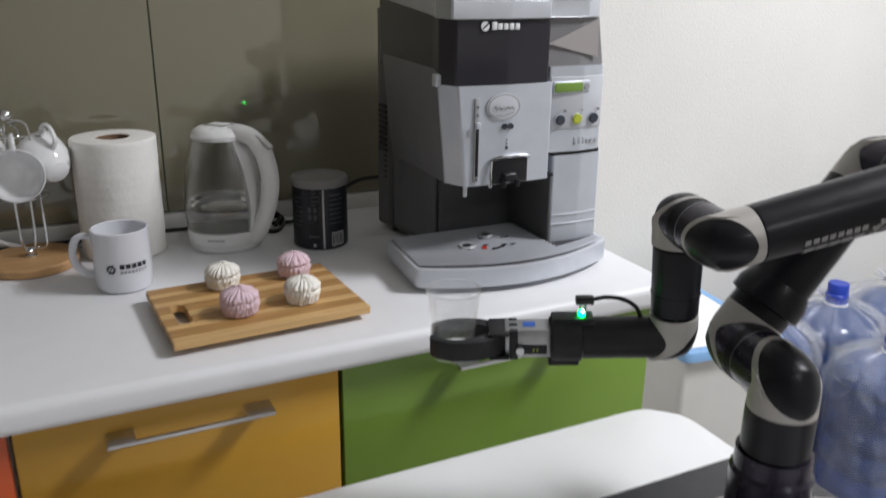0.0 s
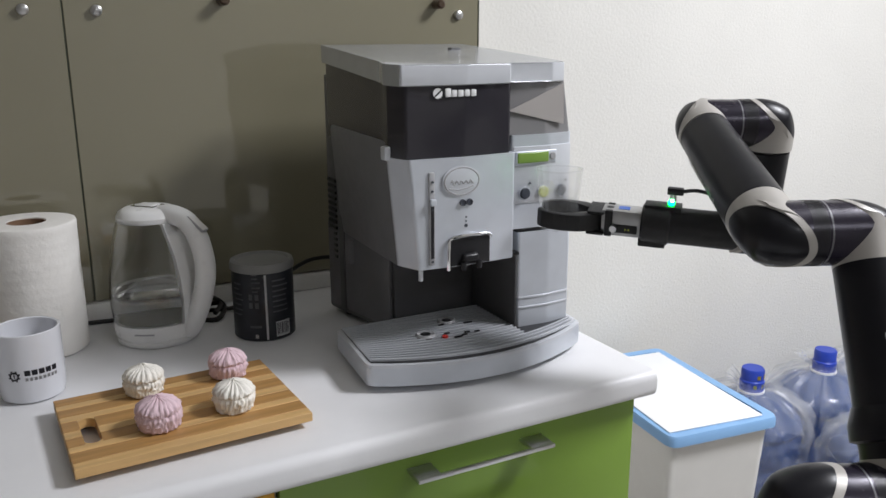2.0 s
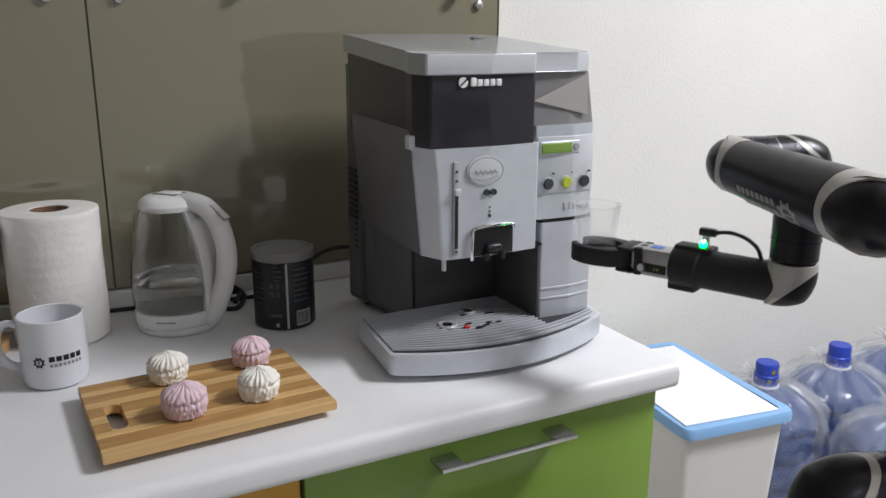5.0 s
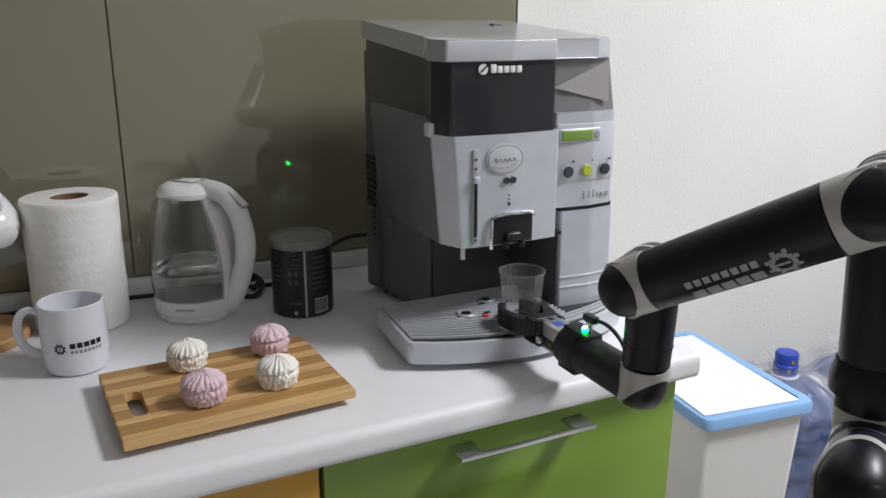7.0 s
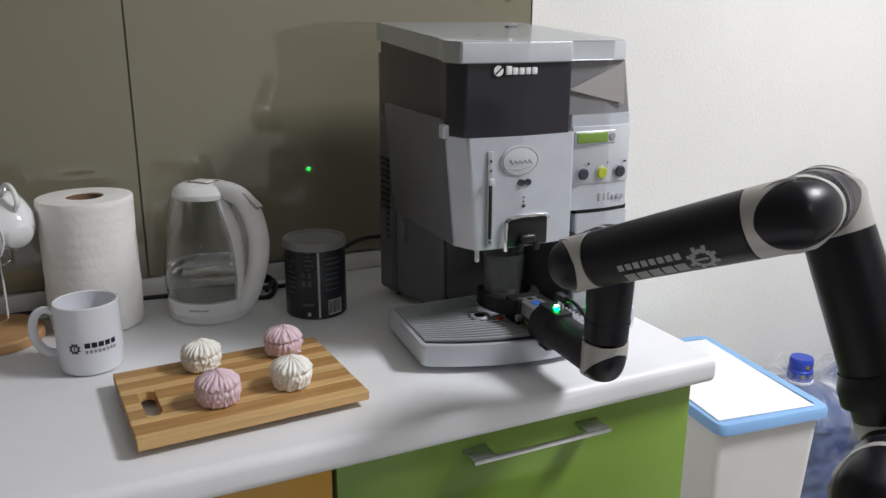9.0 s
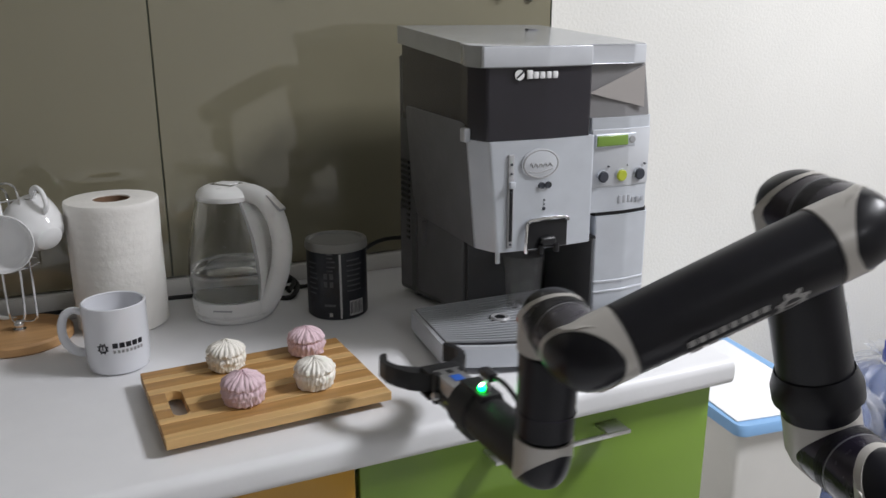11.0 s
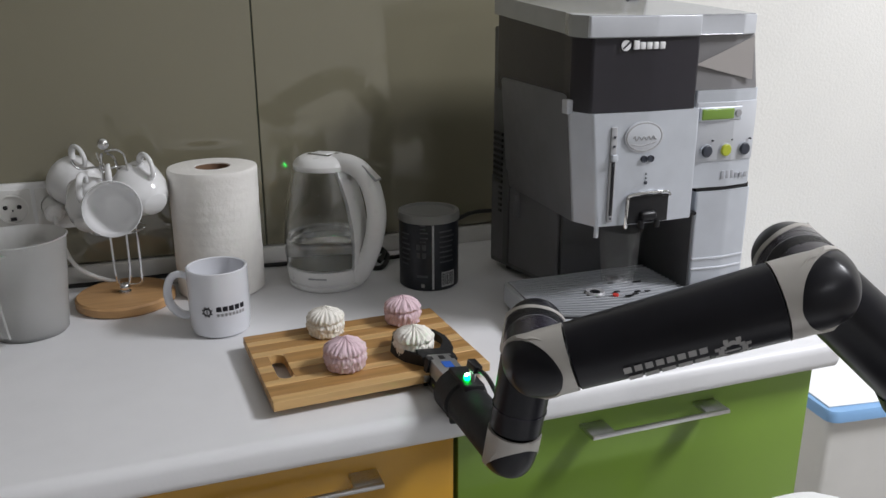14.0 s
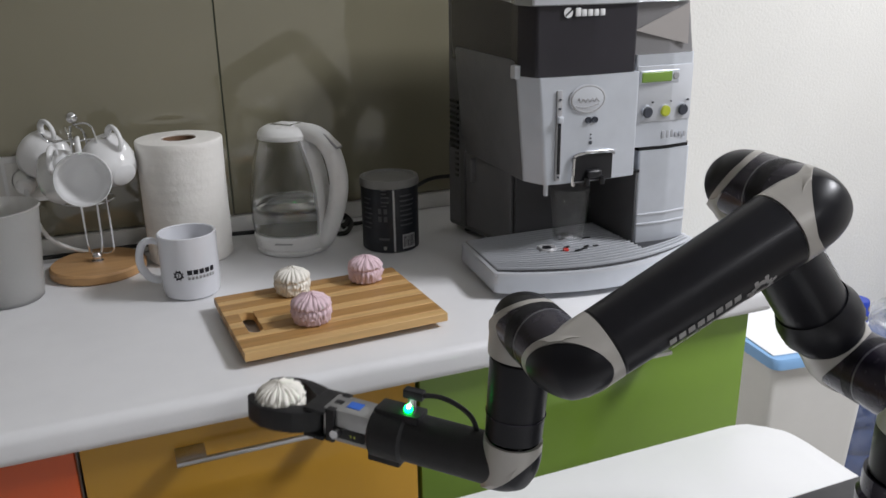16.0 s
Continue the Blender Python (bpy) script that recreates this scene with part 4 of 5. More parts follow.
# ---- bin and water bottles ----
def bin_box():
    b = thing("waste_bin", (0.49, -0.11, 0.0), "white plastic bin with a blue lid frame and white sheet", "bin")
    b.rotation_euler.z = radians(-6.5)
    w, d = 0.137, 0.212
    bm = prism(rounded([(-w + 0.012, -d + 0.015), (w - 0.012, -d + 0.015), (w - 0.012, d - 0.015), (-w + 0.012, d - 0.015)], 0.02), 0.0, 0.552, 0.004)
    for v in bm.verts:
        k = 0.86 + 0.14 * v.co.z / 0.552
        v.co.x *= k
        v.co.y *= k
    part("body", bm, M_carcass, b, "white tapered plastic body")
    outer = rounded([(-w, -d), (w, -d), (w, d), (-w, d)], 0.025, 6)
    inner = rounded([(-w + 0.024, -d + 0.024), (w - 0.024, -d + 0.024), (w - 0.024, d - 0.024), (-w + 0.024, d - 0.024)], 0.014, 6)
    bm = bmesh.new()
    rows = []
    for poly, z in ((outer, 0.556), (outer, 0.572), ([(x * 0.985, y * 0.985) for x, y in outer], 0.578), ([(x * 1.01, y * 1.01) for x, y in inner], 0.578), (inner, 0.572), (inner, 0.556), ([(x * 0.2, y * 0.2) for x, y in inner], 0.556)):
        rows.append([bm.verts.new((x, y, z)) for x, y in poly])
    for p, q in zip(rows, rows[1:]):
        for i in range(len(p)):
            j = (i + 1) % len(p)
            bm.faces.new((p[i], p[j], q[j], q[i]))
    bm.faces.new(rows[-1])
    part("lid_frame", bm, M_bluerim, b, "light blue plastic lid frame")
    bm = box(-w + 0.014, w - 0.031, -d + 0.021, d - 0.030, 0.5785, 0.5812, 0.0008)
    moved(bm, pose(0.002, -0.002, 0, 0, 0, -1.5))
    part("sheet", bm, M_sheet, b, "white sheet lying on the lid")


bin_box()


def water_bottle():
    w = thing("water_bottle", (0.904, -0.002, 0.0), "blue translucent water cooler bottle with a blue cap", "water bottle", "water bottles by the wall")
    g = [(0, 0.006), (0.10, 0.002), (0.128, 0.012), (0.134, 0.03)]
    for k in range(4):
        z = 0.05 + k * 0.075
        g += [(0.134, z), (0.134, z + 0.05), (0.129, z + 0.058), (0.129, z + 0.064), (0.134, z + 0.072)]
    g += [(0.134, 0.345), (0.128, 0.365), (0.105, 0.392), (0.065, 0.412), (0.036, 0.422), (0.029, 0.43), (0.028, 0.445)]
    part("bottle_body", lathe(g, 56), M_bottle, w)
    cap = part("cap", lathe([(0.0265, 0.428), (0.031, 0.430), (0.0315, 0.455), (0.029, 0.458), (0.0295, 0.482), (0.027, 0.487), (0, 0.487)], 40), M_cap, w, "bright blue snap cap")
    for a in (-2.3, -1.6, -0.9):
        part("cap_mark", curved_patch(0.0319, a, a + 0.28, 0.44, 0.45), M_capmark, cap)
        part("cap_spot", curved_patch(0.0300, a + 0.3, a + 0.62, 0.464, 0.474), M_capspot, cap, "small yellow mark")
    part("neck_ring", lathe([(0.028, 0.420), (0.034, 0.422), (0.034, 0.429), (0.028, 0.4295)], 40), M_whiteplastic, cap, "white neck ring")
    # crumpled clear bag drawn together under the cap in long folds
    bm = bmesh.new()
    rows, n = [], 110
    prof = [(0.004, 0.137, 0.002, 0.0), (0.12, 0.143, 0.008, 0.002), (0.28, 0.147, 0.011, 0.003), (0.335, 0.151, 0.013, 0.005), (0.372, 0.143, 0.014, 0.010), (0.400, 0.118, 0.012, 0.014),
            (0.419, 0.086, 0.009, 0.013), (0.433, 0.055, 0.005, 0.009), (0.440, 0.037, 0.001, 0.003), (0.450, 0.042, 0.004, 0.005), (0.464, 0.064, 0.010, 0.009)]
    levels = []
    for p, q in zip(prof, prof[1:]):
        m = max(2, int((q[0] - p[0]) / 0.012))
        levels += [[u + (v - u) * k / m for u, v in zip(p, q)] for k in range(m)]
    levels.append(list(prof[-1]))
    for z, r, soft, fold in levels:
        ring = []
        for i in range(n):
            a = 2 * math.pi * i / n
            ca, sa = math.cos(a), math.sin(a)
            crumple = 1 - 2 * abs(noise.noise((ca * 4.2 + 3, sa * 4.2, z * 19))) - abs(noise.noise((ca * 9, sa * 9 + 5, z * 44)))
            rr = r + soft * (noise.noise((ca * 1.7, sa * 1.7, z * 7)) + 0.75 * crumple) + fold * (math.sin(a * 15 + 4 * noise.noise((ca * 2, sa * 2, 4))) + noise.noise((ca * 7, sa * 7, z * 3)))
            ring.append(bm.verts.new((rr * ca, rr * sa, z + soft * noise.noise((ca * 2, sa * 2, z * 6 + 9)))))
        rows.append(ring)
    for v in rows[0]:
        v.co.z = 0.003
    for p, q in zip(rows, rows[1:]):
        for i in range(n):
            bm.faces.new((p[i], p[(i + 1) % n], q[(i + 1) % n], q[i]))
    bag = part("bag", bm, M_bag, w, "thin crumpled clear plastic bag", 22)
    bag.visible_shadow = False
    w.scale = (1, 1, 1.035)
    for x, y, a in ((1.185, -0.005, 70), (1.47, 0.0, 150), (1.05, -0.30, 40), (1.34, -0.31, 200), (1.63, -0.3, 20)):
        copy_thing(w, pose(x, y, 0, 0, 0, a))


water_bottle()


# ---- table ----
def table():
    t = thing("table", (-0.8, -1.05, 0.0), "white laminate table with rounded corners", "table")
    bm = prism(rounded([(-0.75, -0.45), (0.735, -0.45), (0.735, 0.372), (-0.75, 0.372)], 0.075, 10), 0.726, 0.75, 0.004, 3)
    part("tabletop", bm, M_table, t)
    for x in (-0.66, 0.62):
        for y in (-0.37, 0.28):
            part("leg", rod((x, y, 0.0), (x, y, 0.7258), 0.022, 20, None, None, 0.002), M_steel, t)


table()


# ---- robot arm ----
BASE = Vector((-0.1866, -0.9750, 0.75))
ZS, DS, A2, DE, A3, DW, D5, TOOL = 0.9551, 0.0994, 0.2449, -0.0898, 0.2306, 0.0863, 0.1391, 0.2447
# seconds, base turn, upper arm, forearm, wrist and tool angles in degrees
JOINTS = [
    (0, 75.3, 124.5, -12.6, -92.6, 76.5),
    (0.4, 40.1, 115.9, -13.2, -90.7, 110.3),
    (0.7, 8.0, 100.0, -7.4, -84.6, 148.0),
    (1, -10.0, 86.8, -2.0, -90.1, 150.0),
    (1.2, -19.6, 75.6, 4.6, -86.1, 164.6),
    (1.5, -22.8, 68.1, 14.0, -86.1, 150.8),
    (2, -25.3, 59.1, 20.7, -83.5, 159.2),
    (2.5, -23.3, 61.3, 22.5, -86.3, 153.9),
    (3.5, -22.6, 56.9, 28.1, -83.8, 155.9),
    (4, -27.7, 77.8, 19.5, -90.1, 148.2),
    (4.2, -30.8, 79.4, 13.9, -88.1, 146.8),
    (5, -18.0, 88.2, 1.5, -90.1, 132.3),
    (5.7, 18.2, 102.3, -14.5, -89.9, 80.6),
    (6.5, 27.9, 87.9, -29.5, -86.7, 64.4),
    (7, 30.0, 86.3, -28.3, -88.3, 61.3),
    (7.6, 28.1, 73.9, -24.9, -89.5, 61.0),
    (8, 25.5, 68.9, -23.3, -89.1, 62.9),
    (8.2, 24.2, 66.4, -22.4, -88.9, 63.8),
    (9, 24.0, 67.1, -22.0, -88.3, 63.9),
    (9.25, 23.8, 67.1, -22.1, -88.2, 64.1),
    (9.7, 33.5, 88.3, -24.4, -89.8, 55.4),
    (10.2, 56.7, 104.5, -17.7, -89.5, 33.6),
    (10.8, 76.5, 84.9, -22.2, -89.0, 16.6),
    (11.4, 71.6, 56.3, -23.9, -86.4, 22.6),
    (11.8, 78.4, 53.1, -24.4, -85.2, 13.2),
    (12, 75.6, 52.5, -26.1, -81.2, 16.9),
    (12.5, 70.8, 45.4, -17.3, -86.3, 21.8),
    (13, 70.3, 43.2, -14.5, -83.8, 21.7),
    (14, 64.6, 41.8, -18.9, -81.8, 29.3),
    (14.3, 68.7, 44.3, -15.4, -84.0, 24.8),
    (14.5, 68.5, 44.4, -15.5, -84.0, 25.1),
    (14.8, 76.2, 57.1, -13.2, -84.3, 20.0),
    (15.2, 77.0, 61.0, -15.9, -81.6, 18.3),
    (15.5, 77.3, 58.4, -15.1, -82.2, 19.2),
    (15.7, 79.0, 55.1, -17.2, -80.0, 22.7),
    (16, 86.3, 52.6, -25.8, -85.9, 48.3),
]
# seconds, how far the fingers are open
GRIP = [(0, 0.05), (8.7, 0.05), (9.25, 1), (12.8, 1), (13.4, 0.15), (16, 0.15)]


def glide(rows, t):
    """Smooth values between rows, with no overshoot."""
    if t <= rows[0][0]:
        return list(rows[0][1:])
    if t >= rows[-1][0]:
        return list(rows[-1][1:])
    i = max(k for k in range(len(rows) - 1) if rows[k][0] <= t)
    h = rows[i + 1][0] - rows[i][0]
    s = (t - rows[i][0]) / h
    out = []
    for c in range(1, len(rows[0])):
        def slope(k):
            if k == 0 or k == len(rows) - 1:
                return 0.0
            d0 = (rows[k][c] - rows[k - 1][c]) / (rows[k][0] - rows[k - 1][0])
            d1 = (rows[k + 1][c] - rows[k][c]) / (rows[k + 1][0] - rows[k][0])
            return 0.0 if d0 * d1 <= 0 else 2 * d0 * d1 / (d0 + d1)
        p, q, m, n = rows[i][c], rows[i + 1][c], slope(i) * h, slope(i + 1) * h
        out.append((2 * s ** 3 - 3 * s * s + 1) * p + (s ** 3 - 2 * s * s + s) * m + (3 * s * s - 2 * s ** 3) * q + (s ** 3 - s * s) * n)
    return out


def frame_of(origin, x, y):
    z = x.cross(y)
    return Matrix(((x.x, y.x, z.x, origin.x), (x.y, y.y, z.y, origin.y), (x.z, y.z, z.z, origin.z), (0, 0, 0, 1)))


def arm_pose(t):
    """The poses of the arm's links in the world at t seconds."""
    q1, t2, t3, t4, q5 = [radians(a) for a in glide(JOINTS, t)]
    h, r, up = Vector((math.cos(q1), math.sin(q1), 0)), Vector((-math.sin(q1), math.cos(q1), 0)), Vector((0, 0, 1))
    D = lambda a: r * math.cos(a) + up * math.sin(a)
    s0 = Vector((BASE.x, BASE.y, ZS))
    s = s0 + h * DS
    e1 = s + D(t2) * A2
    e2 = e1 + h * DE
    w1 = e2 + D(t3) * A3
    w1b = w1 + h * DW
    v = D(t4)
    p2 = w1b + v * D5
    w = (h * math.cos(q5) + h.cross(v) * math.sin(q5)).normalized()
    tool = frame_of(p2, w.cross(-v).normalized(), w)
    opening = glide(GRIP, t)[0]
    fingers = [tool @ pose(k * 0.0135, 0.2, 0, 0, 0, -k * 24 * opening) for k in (-1, 1)]
    return dict(turret=frame_of(s0, h, r), upper=frame_of(s, h, D(t2)), fore=frame_of(e2, h, D(t3)), wrist=frame_of(w1b, h, v), tool=tool,
                left=fingers[0], right=fingers[1], grip=tool @ pose(0, TOOL, 0))


def mitred(base, axis, side, away, r, low, high, n=48):
    """A pipe round the axis from base: low(k) and high(k) give its ends, k running from -1 on the inner to 1 on the outer side."""
    bm = bmesh.new()
    rings = []
    for f, q in ((low, r - 0.003), (low, r), (high, r), (high, r - 0.003)):
        ring = []
        for i in range(n):
            t = 2 * math.pi * i / n
            ring.append(bm.verts.new(base + side * (q * math.cos(t)) + away * (q * math.sin(t)) + axis * f(math.sin(t))))
        rings.append(ring)
    for p, q in zip(rings, rings[1:]):
        for i in range(n):
            bm.faces.new((p[i], p[(i + 1) % n], q[(i + 1) % n], q[i]))
    return bm


def elbow(parent, c, a, b, r, rb, collar=True):
    """A mitred corner at c between the tube along a and the joint along b, with a black cap over its outer side."""
    a, b, c = Vector(a).normalized(), Vector(b).normalized(), Vector(c)
    side = a.cross(b).normalized()
    out, long = -(a + b).normalized(), (a - b).normalized()
    d, R = 0.20 * r, 1.008 * r
    seam = lambda k: R * k - d * math.sqrt(2)

    def ends(k, add=0.0):
        """The mitre's line, kept inside the other tube on the inner side."""
        return seam(k) + add if k > 0 else max(seam(k) + add, 0.92 * k * R - (d * 1.41 - add) * (1 + k) ** 3)

    bm = mitred(c, a, side, -b, R, ends, lambda k: 1.04 * r)
    bm = merge(bm, mitred(c, b, side, -a, R, ends, lambda k: ends(k, 0.26 * r)))
    part("casting", bm, M_armgrey, parent, "light grey cast clamp", 40)
    if collar:
        part("joint_collar", mitred(c, b, side, -a, r * 0.985, lambda k: ends(k, 0.22 * r), lambda k: rb * 1.0), M_joint, parent, "dark glossy joint collar", 40)
    # cap: a softened mitre
    bm = bmesh.new()
    rows, p, h = [], 1.45, 0.96
    for i in range(1, 24):
        al = radians(-90 + 180 * i / 24)
        s, q = 0.945 * r * math.sin(al), 0.945 * r * math.cos(al)
        row = []
        for j in range(25):
            be = math.pi * j / 24
            L = math.sqrt(2) * q * math.copysign(abs(math.cos(be)) ** (2 / p), math.cos(be))
            row.append(bm.verts.new(c + side * s + long * L + out * (h * q * math.sin(be) ** (2 / p))))
        rows.append(row)
    for u, v in zip(rows, rows[1:]):
        for j in range(24):
            bm.faces.new((u[j], u[j + 1], v[j + 1], v[j]))
    for row, k in ((rows[0], -1), (rows[-1], 1)):
        tip = bm.verts.new(c + side * (k * 0.945 * r))
        for j in range(24):
            bm.faces.new((row[j], row[j + 1], tip))
    part("cap", bm, M_arm, parent, "glossy black corner cap", 60)


def tube(name, a, c, r, parent, label, r2=None):
    return part(name, rod(a, c, r, 48, None, r2, 0.001), M_arm, parent, label)


def sleeve(parent, a, c, r):
    """The joint between two corners: a dark sleeve with bands and fine ribs."""
    a, c = Vector(a), Vector(c)
    d = (c - a).normalized()
    L = (c - a).length
    ob = part("joint_sleeve", rod(a, c, r, 48), M_joint, parent, "dark glossy joint sleeve")
    part("band", rod(a + d * (L * 0.50 - 0.0008), a + d * (L * 0.50 + 0.0008), r * 1.008, 48), M_band, parent)
    for k in range(10):
        p = a + d * (L * 0.60 + k * 0.0016)
        part("rib", rod(p, p + d * 0.0008, r * 1.012, 40), M_black, parent)


def cyl_patch(r, u, s, w, h, a0):
    """A thin patch on a tube along y: s along it, u round it from the angle a0."""
    bm = curved_patch(r, a0 + (u - w / 2) / r, a0 + (u + w / 2) / r, s - h / 2, s + h / 2, None, 3)
    return moved(bm, Matrix(((0, 1, 0, 0), (0, 0, 1, 0), (1, 0, 0, 0), (0, 0, 0, 1))))


def robot():
    ob = thing("robot_arm", BASE, "black and grey robot arm with a two-finger gripper", "robot arm")
    part("base_flange", lathe([(0, 0.0125), (0.062, 0.0125), (0.064, 0.014), (0.064, 0.022), (0.056, 0.026), (0.045, 0.03), (0, 0.03)], 56), M_armgrey, ob, "grey base flange")
    part("pedestal", lathe([(0, 0.03), (0.043, 0.03), (0.043, 0.10), (0.0395, 0.105), (0.0395, 0.125), (0, 0.125)], 56), M_joint, ob, "black base joint")
    for k in range(6):
        a = radians(k * 60 + 15)
        part("bolt", rod((0.057 * math.cos(a), 0.057 * math.sin(a), 0.02), (0.057 * math.cos(a), 0.057 * math.sin(a), 0.029), 0.0035, 8), M_steel, ob)
    con = part("connector", rod((0.04, -0.012, 0.045), (0.085, -0.035, 0.045), 0.0115, 20, None, None, 0.001), M_steel, ob, "ribbed metal cable connector")
    for k in range(4):
        p = Vector((0.055, -0.0197, 0.045)) + Vector((0.89, -0.455, 0)) * 0.006 * k
        part("rib", rod(p, p + Vector((0.89, -0.455, 0)) * 0.003, 0.0128, 20), M_armgrey, con)
    hs = (1, 0, 0)
    link = {}
    r0 = 0.0350
    # turret: column, corner and the shoulder sleeve; local x is the joint's axis
    t = link["turret"] = tube("turret", (0, 0, -(ZS - 0.75) + 0.126), (0, 0, -0.03), r0 * 1.02, ob, "black turning column")
    elbow(t, (0, 0, 0), (0, 0, -1), hs, r0, r0)
    sleeve(t, (0.034, 0, 0), (DS - 0.032, 0, 0), r0 * 0.97)
    u = link["upper"] = tube("upper_arm", (0, 0.034, 0), (0, A2 - 0.031, 0), 0.0348, ob, "black upper arm tube", 0.0318)
    elbow(u, (0, 0, 0), (0, 1, 0), (-1, 0, 0), r0, r0)
    elbow(u, (0, A2, 0), (0, -1, 0), (-1, 0, 0), 0.0318, 0.0318)
    part("collar", moved(lathe([(0.0355, 0.05), (0.041, 0.052), (0.041, 0.066), (0.0355, 0.082)], 48), Matrix.Rotation(radians(-90), 4, "X")), M_arm, u)
    part("label_strip", cyl_patch(0.0345, 0.0, 0.116, 0.013, 0.054, radians(-15)), M_whiteprint, u, "white paper label strip")
    for k in range(6):
        part("ink_bar", cyl_patch(0.0348, 0.0006 * (k % 3), 0.096 + k * 0.008, 0.0035, 0.005, radians(-15)), M_greyprint, u)
    sleeve(u, (-0.030, A2, 0), (DE + 0.030, A2, 0), 0.0312)
    f = link["fore"] = tube("forearm", (0, 0.034, 0), (0, A3 - 0.031, 0), 0.0318, ob, "black forearm tube with grey markings", 0.0285)
    elbow(f, (0, 0, 0), (0, 1, 0), (1, 0, 0), 0.0318, 0.0318)
    elbow(f, (0, A3, 0), (0, -1, 0), (1, 0, 0), 0.0285, 0.0285)
    a0 = radians(LOGO)
    gear_marks(lambda p, q, w, h: cyl_patch(0.0313, p, 0.078 + q, w, h, a0 + 0.12), 0.030, "cog_mark", M_armprint, f)
    for k in range(5):
        part("bar_mark", cyl_patch(0.0308, -0.0065, 0.102 + k * 0.0132, 0.0115, 0.0112, a0 + 0.12), M_armprint, f, "plain grey bar mark")
    for k in range(8):
        part("bar_mark", cyl_patch(0.0308, 0.0078, 0.100 + k * 0.0085, 0.0068, 0.0062, a0 + 0.12), M_armprint, f, "plain grey bar mark")
    sleeve(f, (0.027, A3, 0), (DW - 0.027, A3, 0), 0.0280)
    w = link["wrist"] = tube("wrist", (0, 0.032, 0), (0, D5 - 0.03, 0), 0.0268, ob, "black wrist tube", 0.0255)
    elbow(w, (0, 0, 0), (0, 1, 0), (-1, 0, 0), 0.0284, 0.0284)
    part("band", moved(rod((0, 0, D5 - 0.054), (0, 0, D5 - 0.053), 0.0268, 40), Matrix.Rotation(radians(-90), 4, "X")), M_joint, w)
    # tool: local y along the gripper, z up towards the wrist
    g = link["tool"] = part("gripper_body", rod((0, 0.0, 0), (0, 0.126, 0), 0.0235, 40, None, None, 0.002), M_gripblack, ob, "black gripper drive body")
    elbow(g, (0, 0, 0), (0, 0, 1), (0, 1, 0), 0.0262, 0.0245, False)
    bm = rod((0, 0.1, 0), (0, 0.136, 0), 0.0262, 40, None, None, 0.003)
    bm = box(-0.012, 0.012, 0.088, 0.134, 0.016, 0.0275, 0.002, 2, bm)
    bm = box(-0.014, 0.014, 0.104, 0.138, -0.0285, -0.015, 0.002, 2, bm)
    part("mount", bm, M_gripblack, g, "black printed gripper mount")
    sv = part("servo", box(-0.0155, 0.0155, 0.132, 0.186, -0.017, 0.0165, 0.0015), M_servo, g, "silver gripper servo")
    part("servo_band", box(-0.0165, 0.0165, 0.140, 0.180, -0.0125, -0.001, 0.001), M_gripblack, sv)
    part("servo_mark", box(-0.006, 0.006, 0.152, 0.166, 0.0164, 0.0171), M_blueprint, sv, "small blue mark")
    for k in range(2):
        part("status_dot", box(0.0163, 0.0168, 0.150 + 0.004 * k, 0.1515 + 0.004 * k, -0.008, -0.006), M_buttonlit, sv)
        part("status_dot", box(-0.0168, -0.0163, 0.150 + 0.004 * k, 0.1515 + 0.004 * k, -0.008, -0.006), M_buttonlit, sv)
    part("screw_boss", rod((-0.0165, 0.17, -0.006), (-0.023, 0.17, -0.006), 0.0045, 16), M_steel, sv)
    part("knuckle_plate", box(-0.022, 0.022, 0.182, 0.204, -0.0165, -0.0125, 0.001), M_gripblack, g, "black finger knuckle plate")
    part("knuckle_plate", box(-0.022, 0.022, 0.182, 0.204, 0.0115, 0.0150, 0.001), M_gripblack, g, "black finger knuckle plate")
    part("knuckle_core", box(-0.012, 0.012, 0.182, 0.194, -0.0123, 0.0113, 0.001), M_gripblack, g)
    for k in range(3):
        part("knuckle_tooth", box(-0.019 + k * 0.0150, -0.011 + k * 0.0150, 0.172, 0.1815, -0.0175, 0.0170, 0.001), M_gripblack, g)
    plugp = part("cable_plug", rod((0.0, 0.100, 0.024), (0.0, 0.100, 0.046), 0.0042, 14), M_steel, g, "angled cable plug")
    part("plug_head", box(-0.005, 0.005, 0.088, 0.108, 0.041, 0.050, 0.0015), M_black, plugp)
    part("cable", pipe([(0, 0.090, 0.0455), (0, 0.074, 0.0485), (0.0, 0.056, 0.0455), (0.002, 0.042, 0.036), (0.003, 0.036, 0.024), (0.003, 0.034, 0.014)], 0.0024, 10), M_black, g)
    lp = part("lamp", ball((-0.004, 0.1015, 0.0310), 0.0044, 14), M_led, g, "glowing green indicator lamp")
    part("lamp_core", ball((-0.0058, 0.1008, 0.0338), 0.0022, 10), M_ledcore, lp)
    # fingers: each a bent printed jaw, local origin at its pivot
    for k, key in ((-1, "left"), (1, "right")):
        pts = [(0.002, -0.012), (0.010, -0.004), (0.022, 0.012), (0.0255, 0.028), (0.0245, 0.046), (0.014, 0.066), (0.004, 0.0735), (-0.004, 0.0735), (-0.0055, 0.068), (0.002, 0.064), (0.0115, 0.055), (0.0155, 0.044), (0.0155, 0.032), (0.010, 0.021), (-0.001, 0.012), (-0.008, 0.004), (-0.009, -0.006)]
        poly = [(x * 0.80 * k, y if y < 0.02 else 0.0449 + (y - 0.0449) * 0.86) for x, y in pts]
        bm = prism(poly[::k] if k == 1 else poly[::-1], -0.0115, 0.0105, 0.001)
        link[key] = part("finger", bm, M_gripblack, ob, "black printed gripper finger")
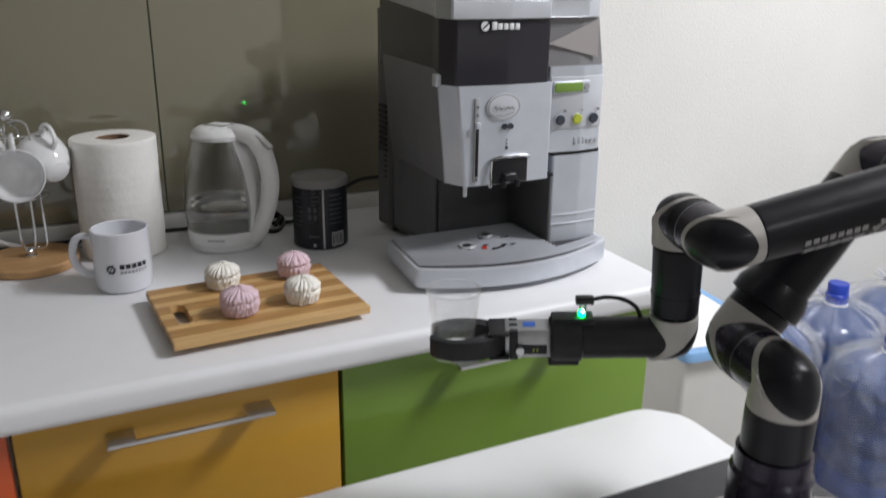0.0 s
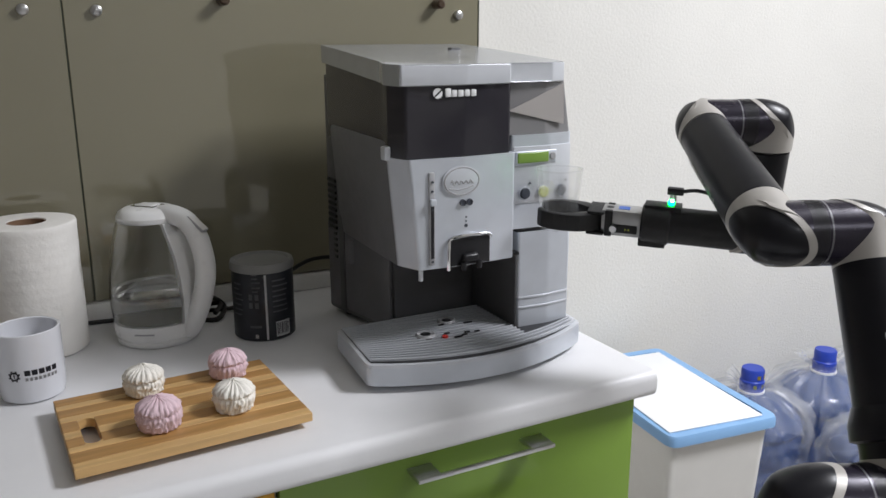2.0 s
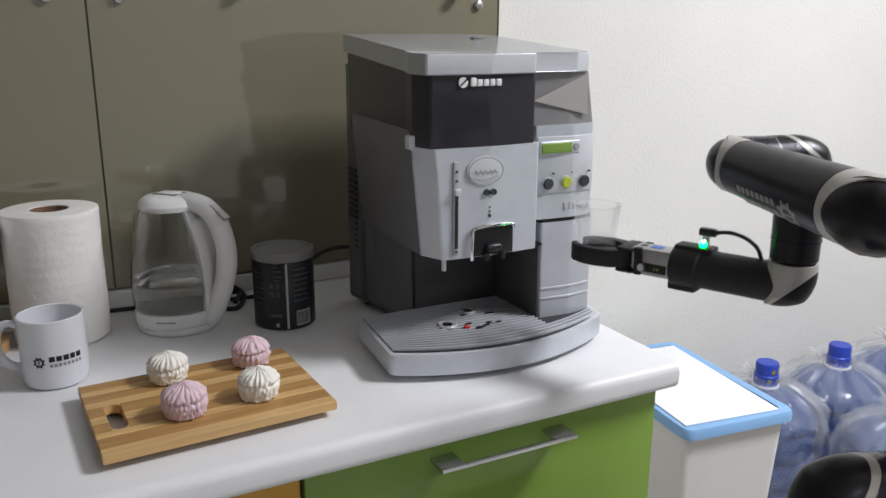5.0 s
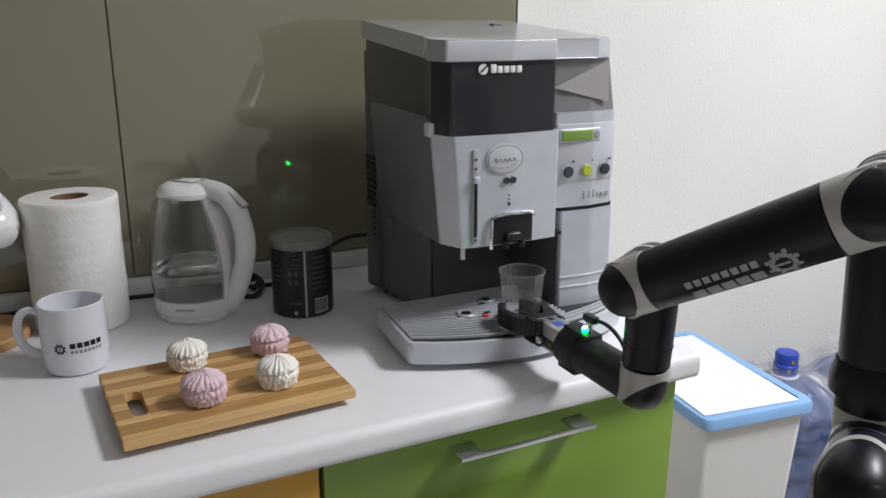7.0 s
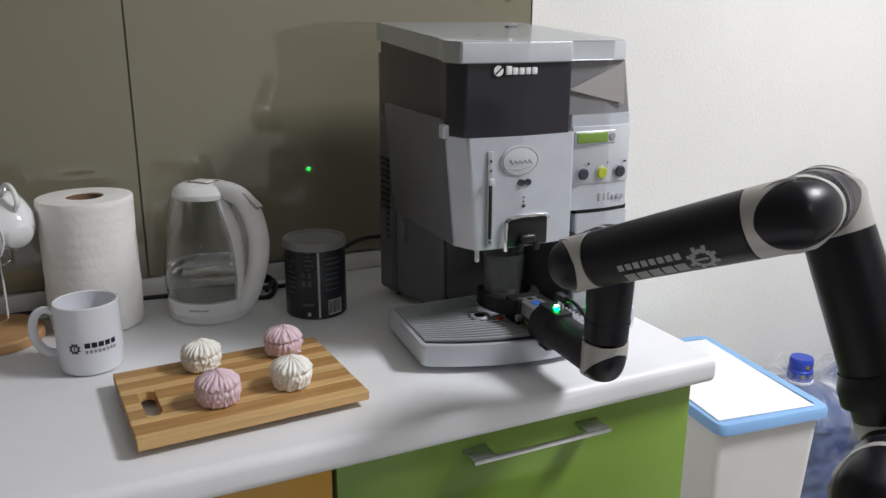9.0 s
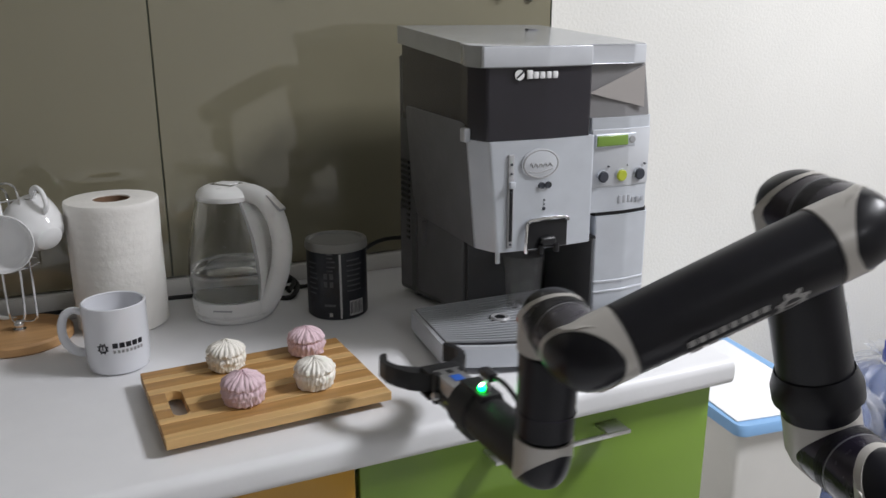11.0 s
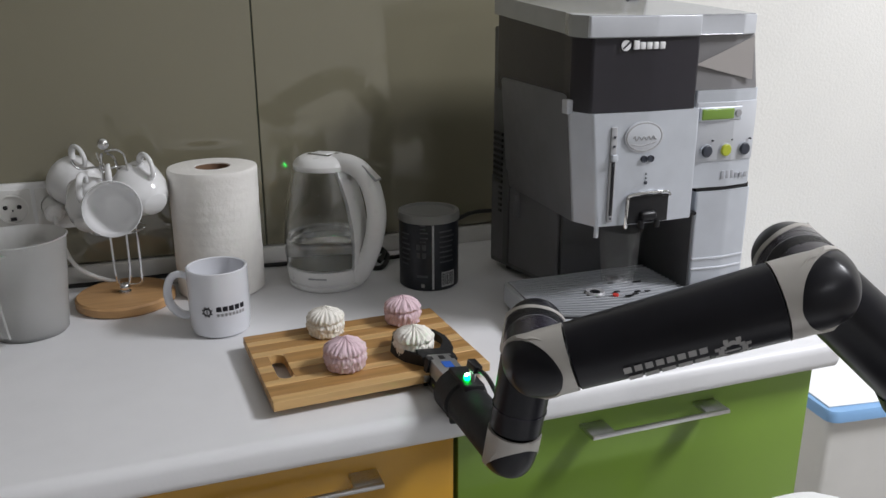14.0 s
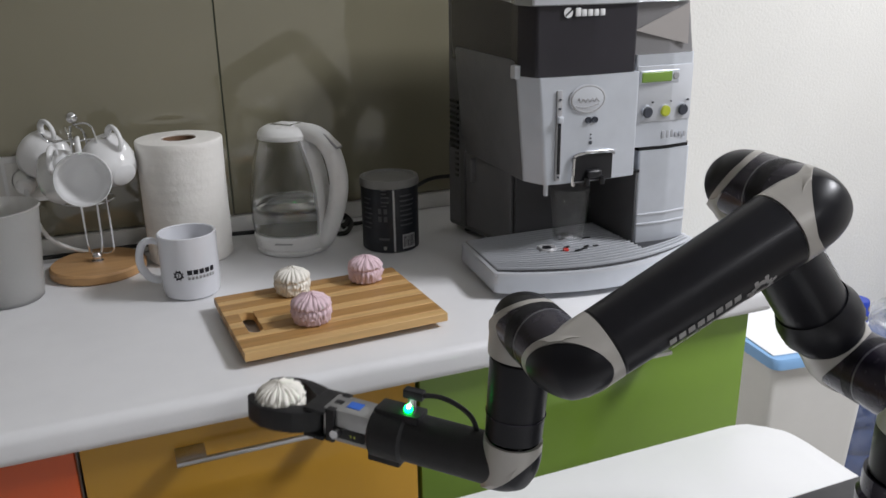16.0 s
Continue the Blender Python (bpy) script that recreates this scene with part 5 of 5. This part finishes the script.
        part("finger_pivot", rod((0, 0, -0.0135), (0, 0, 0.0125), 0.0045, 14), M_steel, link[key])
    return ob, link


LOGO = 227
ROBOT, LINKS = robot()
bm = prism(rounded([(-0.36, -1.16), (-0.045, -1.16), (-0.045, -0.842), (-0.36, -0.842)], 0.008, 3), 0.7502, 0.7622, 0.0015)
finish("mounting_plate", bm, M_plate, None, "dark metal mounting plate under the robot on the table", category="plate")


def cup():
    c = thing("plastic_cup", (0, 0, 0), "clear plastic drinking cup", "cup")
    g = [(0, 0.003), (0.0205, 0.003), (0.022, 0.0), (0.0232, 0.001), (0.0302, 0.078), (0.0310, 0.079), (0.0308, 0.0805), (0.0294, 0.0802), (0.0217, 0.0055), (0, 0.0048)]
    b = part("cup_wall", lathe(g, 56), M_clearplastic, c, "", 50)
    b.visible_shadow = False
    part("cup_rim", ring_curve((0, 0, 0.0797), (0, 0, 1), 0.0304, 0.0011, 56, 8), M_clearplastic, c)
    return c


CUP = cup()
CUP_ON_TRAY = pose(-0.221, -0.402, 0.9442)


def motions():
    times = [k / 10 for k in range(161)]
    poses = {t: arm_pose(t) for t in times}
    shift = Matrix.Translation(-BASE)
    for key, ob in LINKS.items():
        walk(ob, [(t, shift @ poses[t][key]) for t in times])
    rows = []
    for t in times:
        if t <= 8.2:
            p = poses[t]["grip"].translation
            k = min(1.0, max(0.0, (t - 7.6) / 0.6))
            free = Vector((p.x, p.y, p.z - 0.020))
            rows.append((t, Matrix.Translation(free.lerp(CUP_ON_TRAY.translation, k * k * (3 - 2 * k)))))
        else:
            rows.append((t, CUP_ON_TRAY.copy()))
    walk(CUP, rows)
    start = Matrix.Translation(ZEF.location) @ ZEF.rotation_euler.to_matrix().to_4x4()
    # drawn into the middle of the fingers as it is lifted
    held = Matrix.Translation(Vector((-0.556, -0.497, 0.9272)) - ZEF.location) @ start
    rel = poses[14.5]["grip"].inverted() @ held
    rows = []
    for t in times:
        k = min(1.0, max(0.0, (t - 14.4) / 0.4))
        m = poses[max(t, 14.5)]["grip"] @ rel
        rows.append((t, start.lerp(m, k * k * (3 - 2 * k))))
    walk(ZEF, rows)


motions()
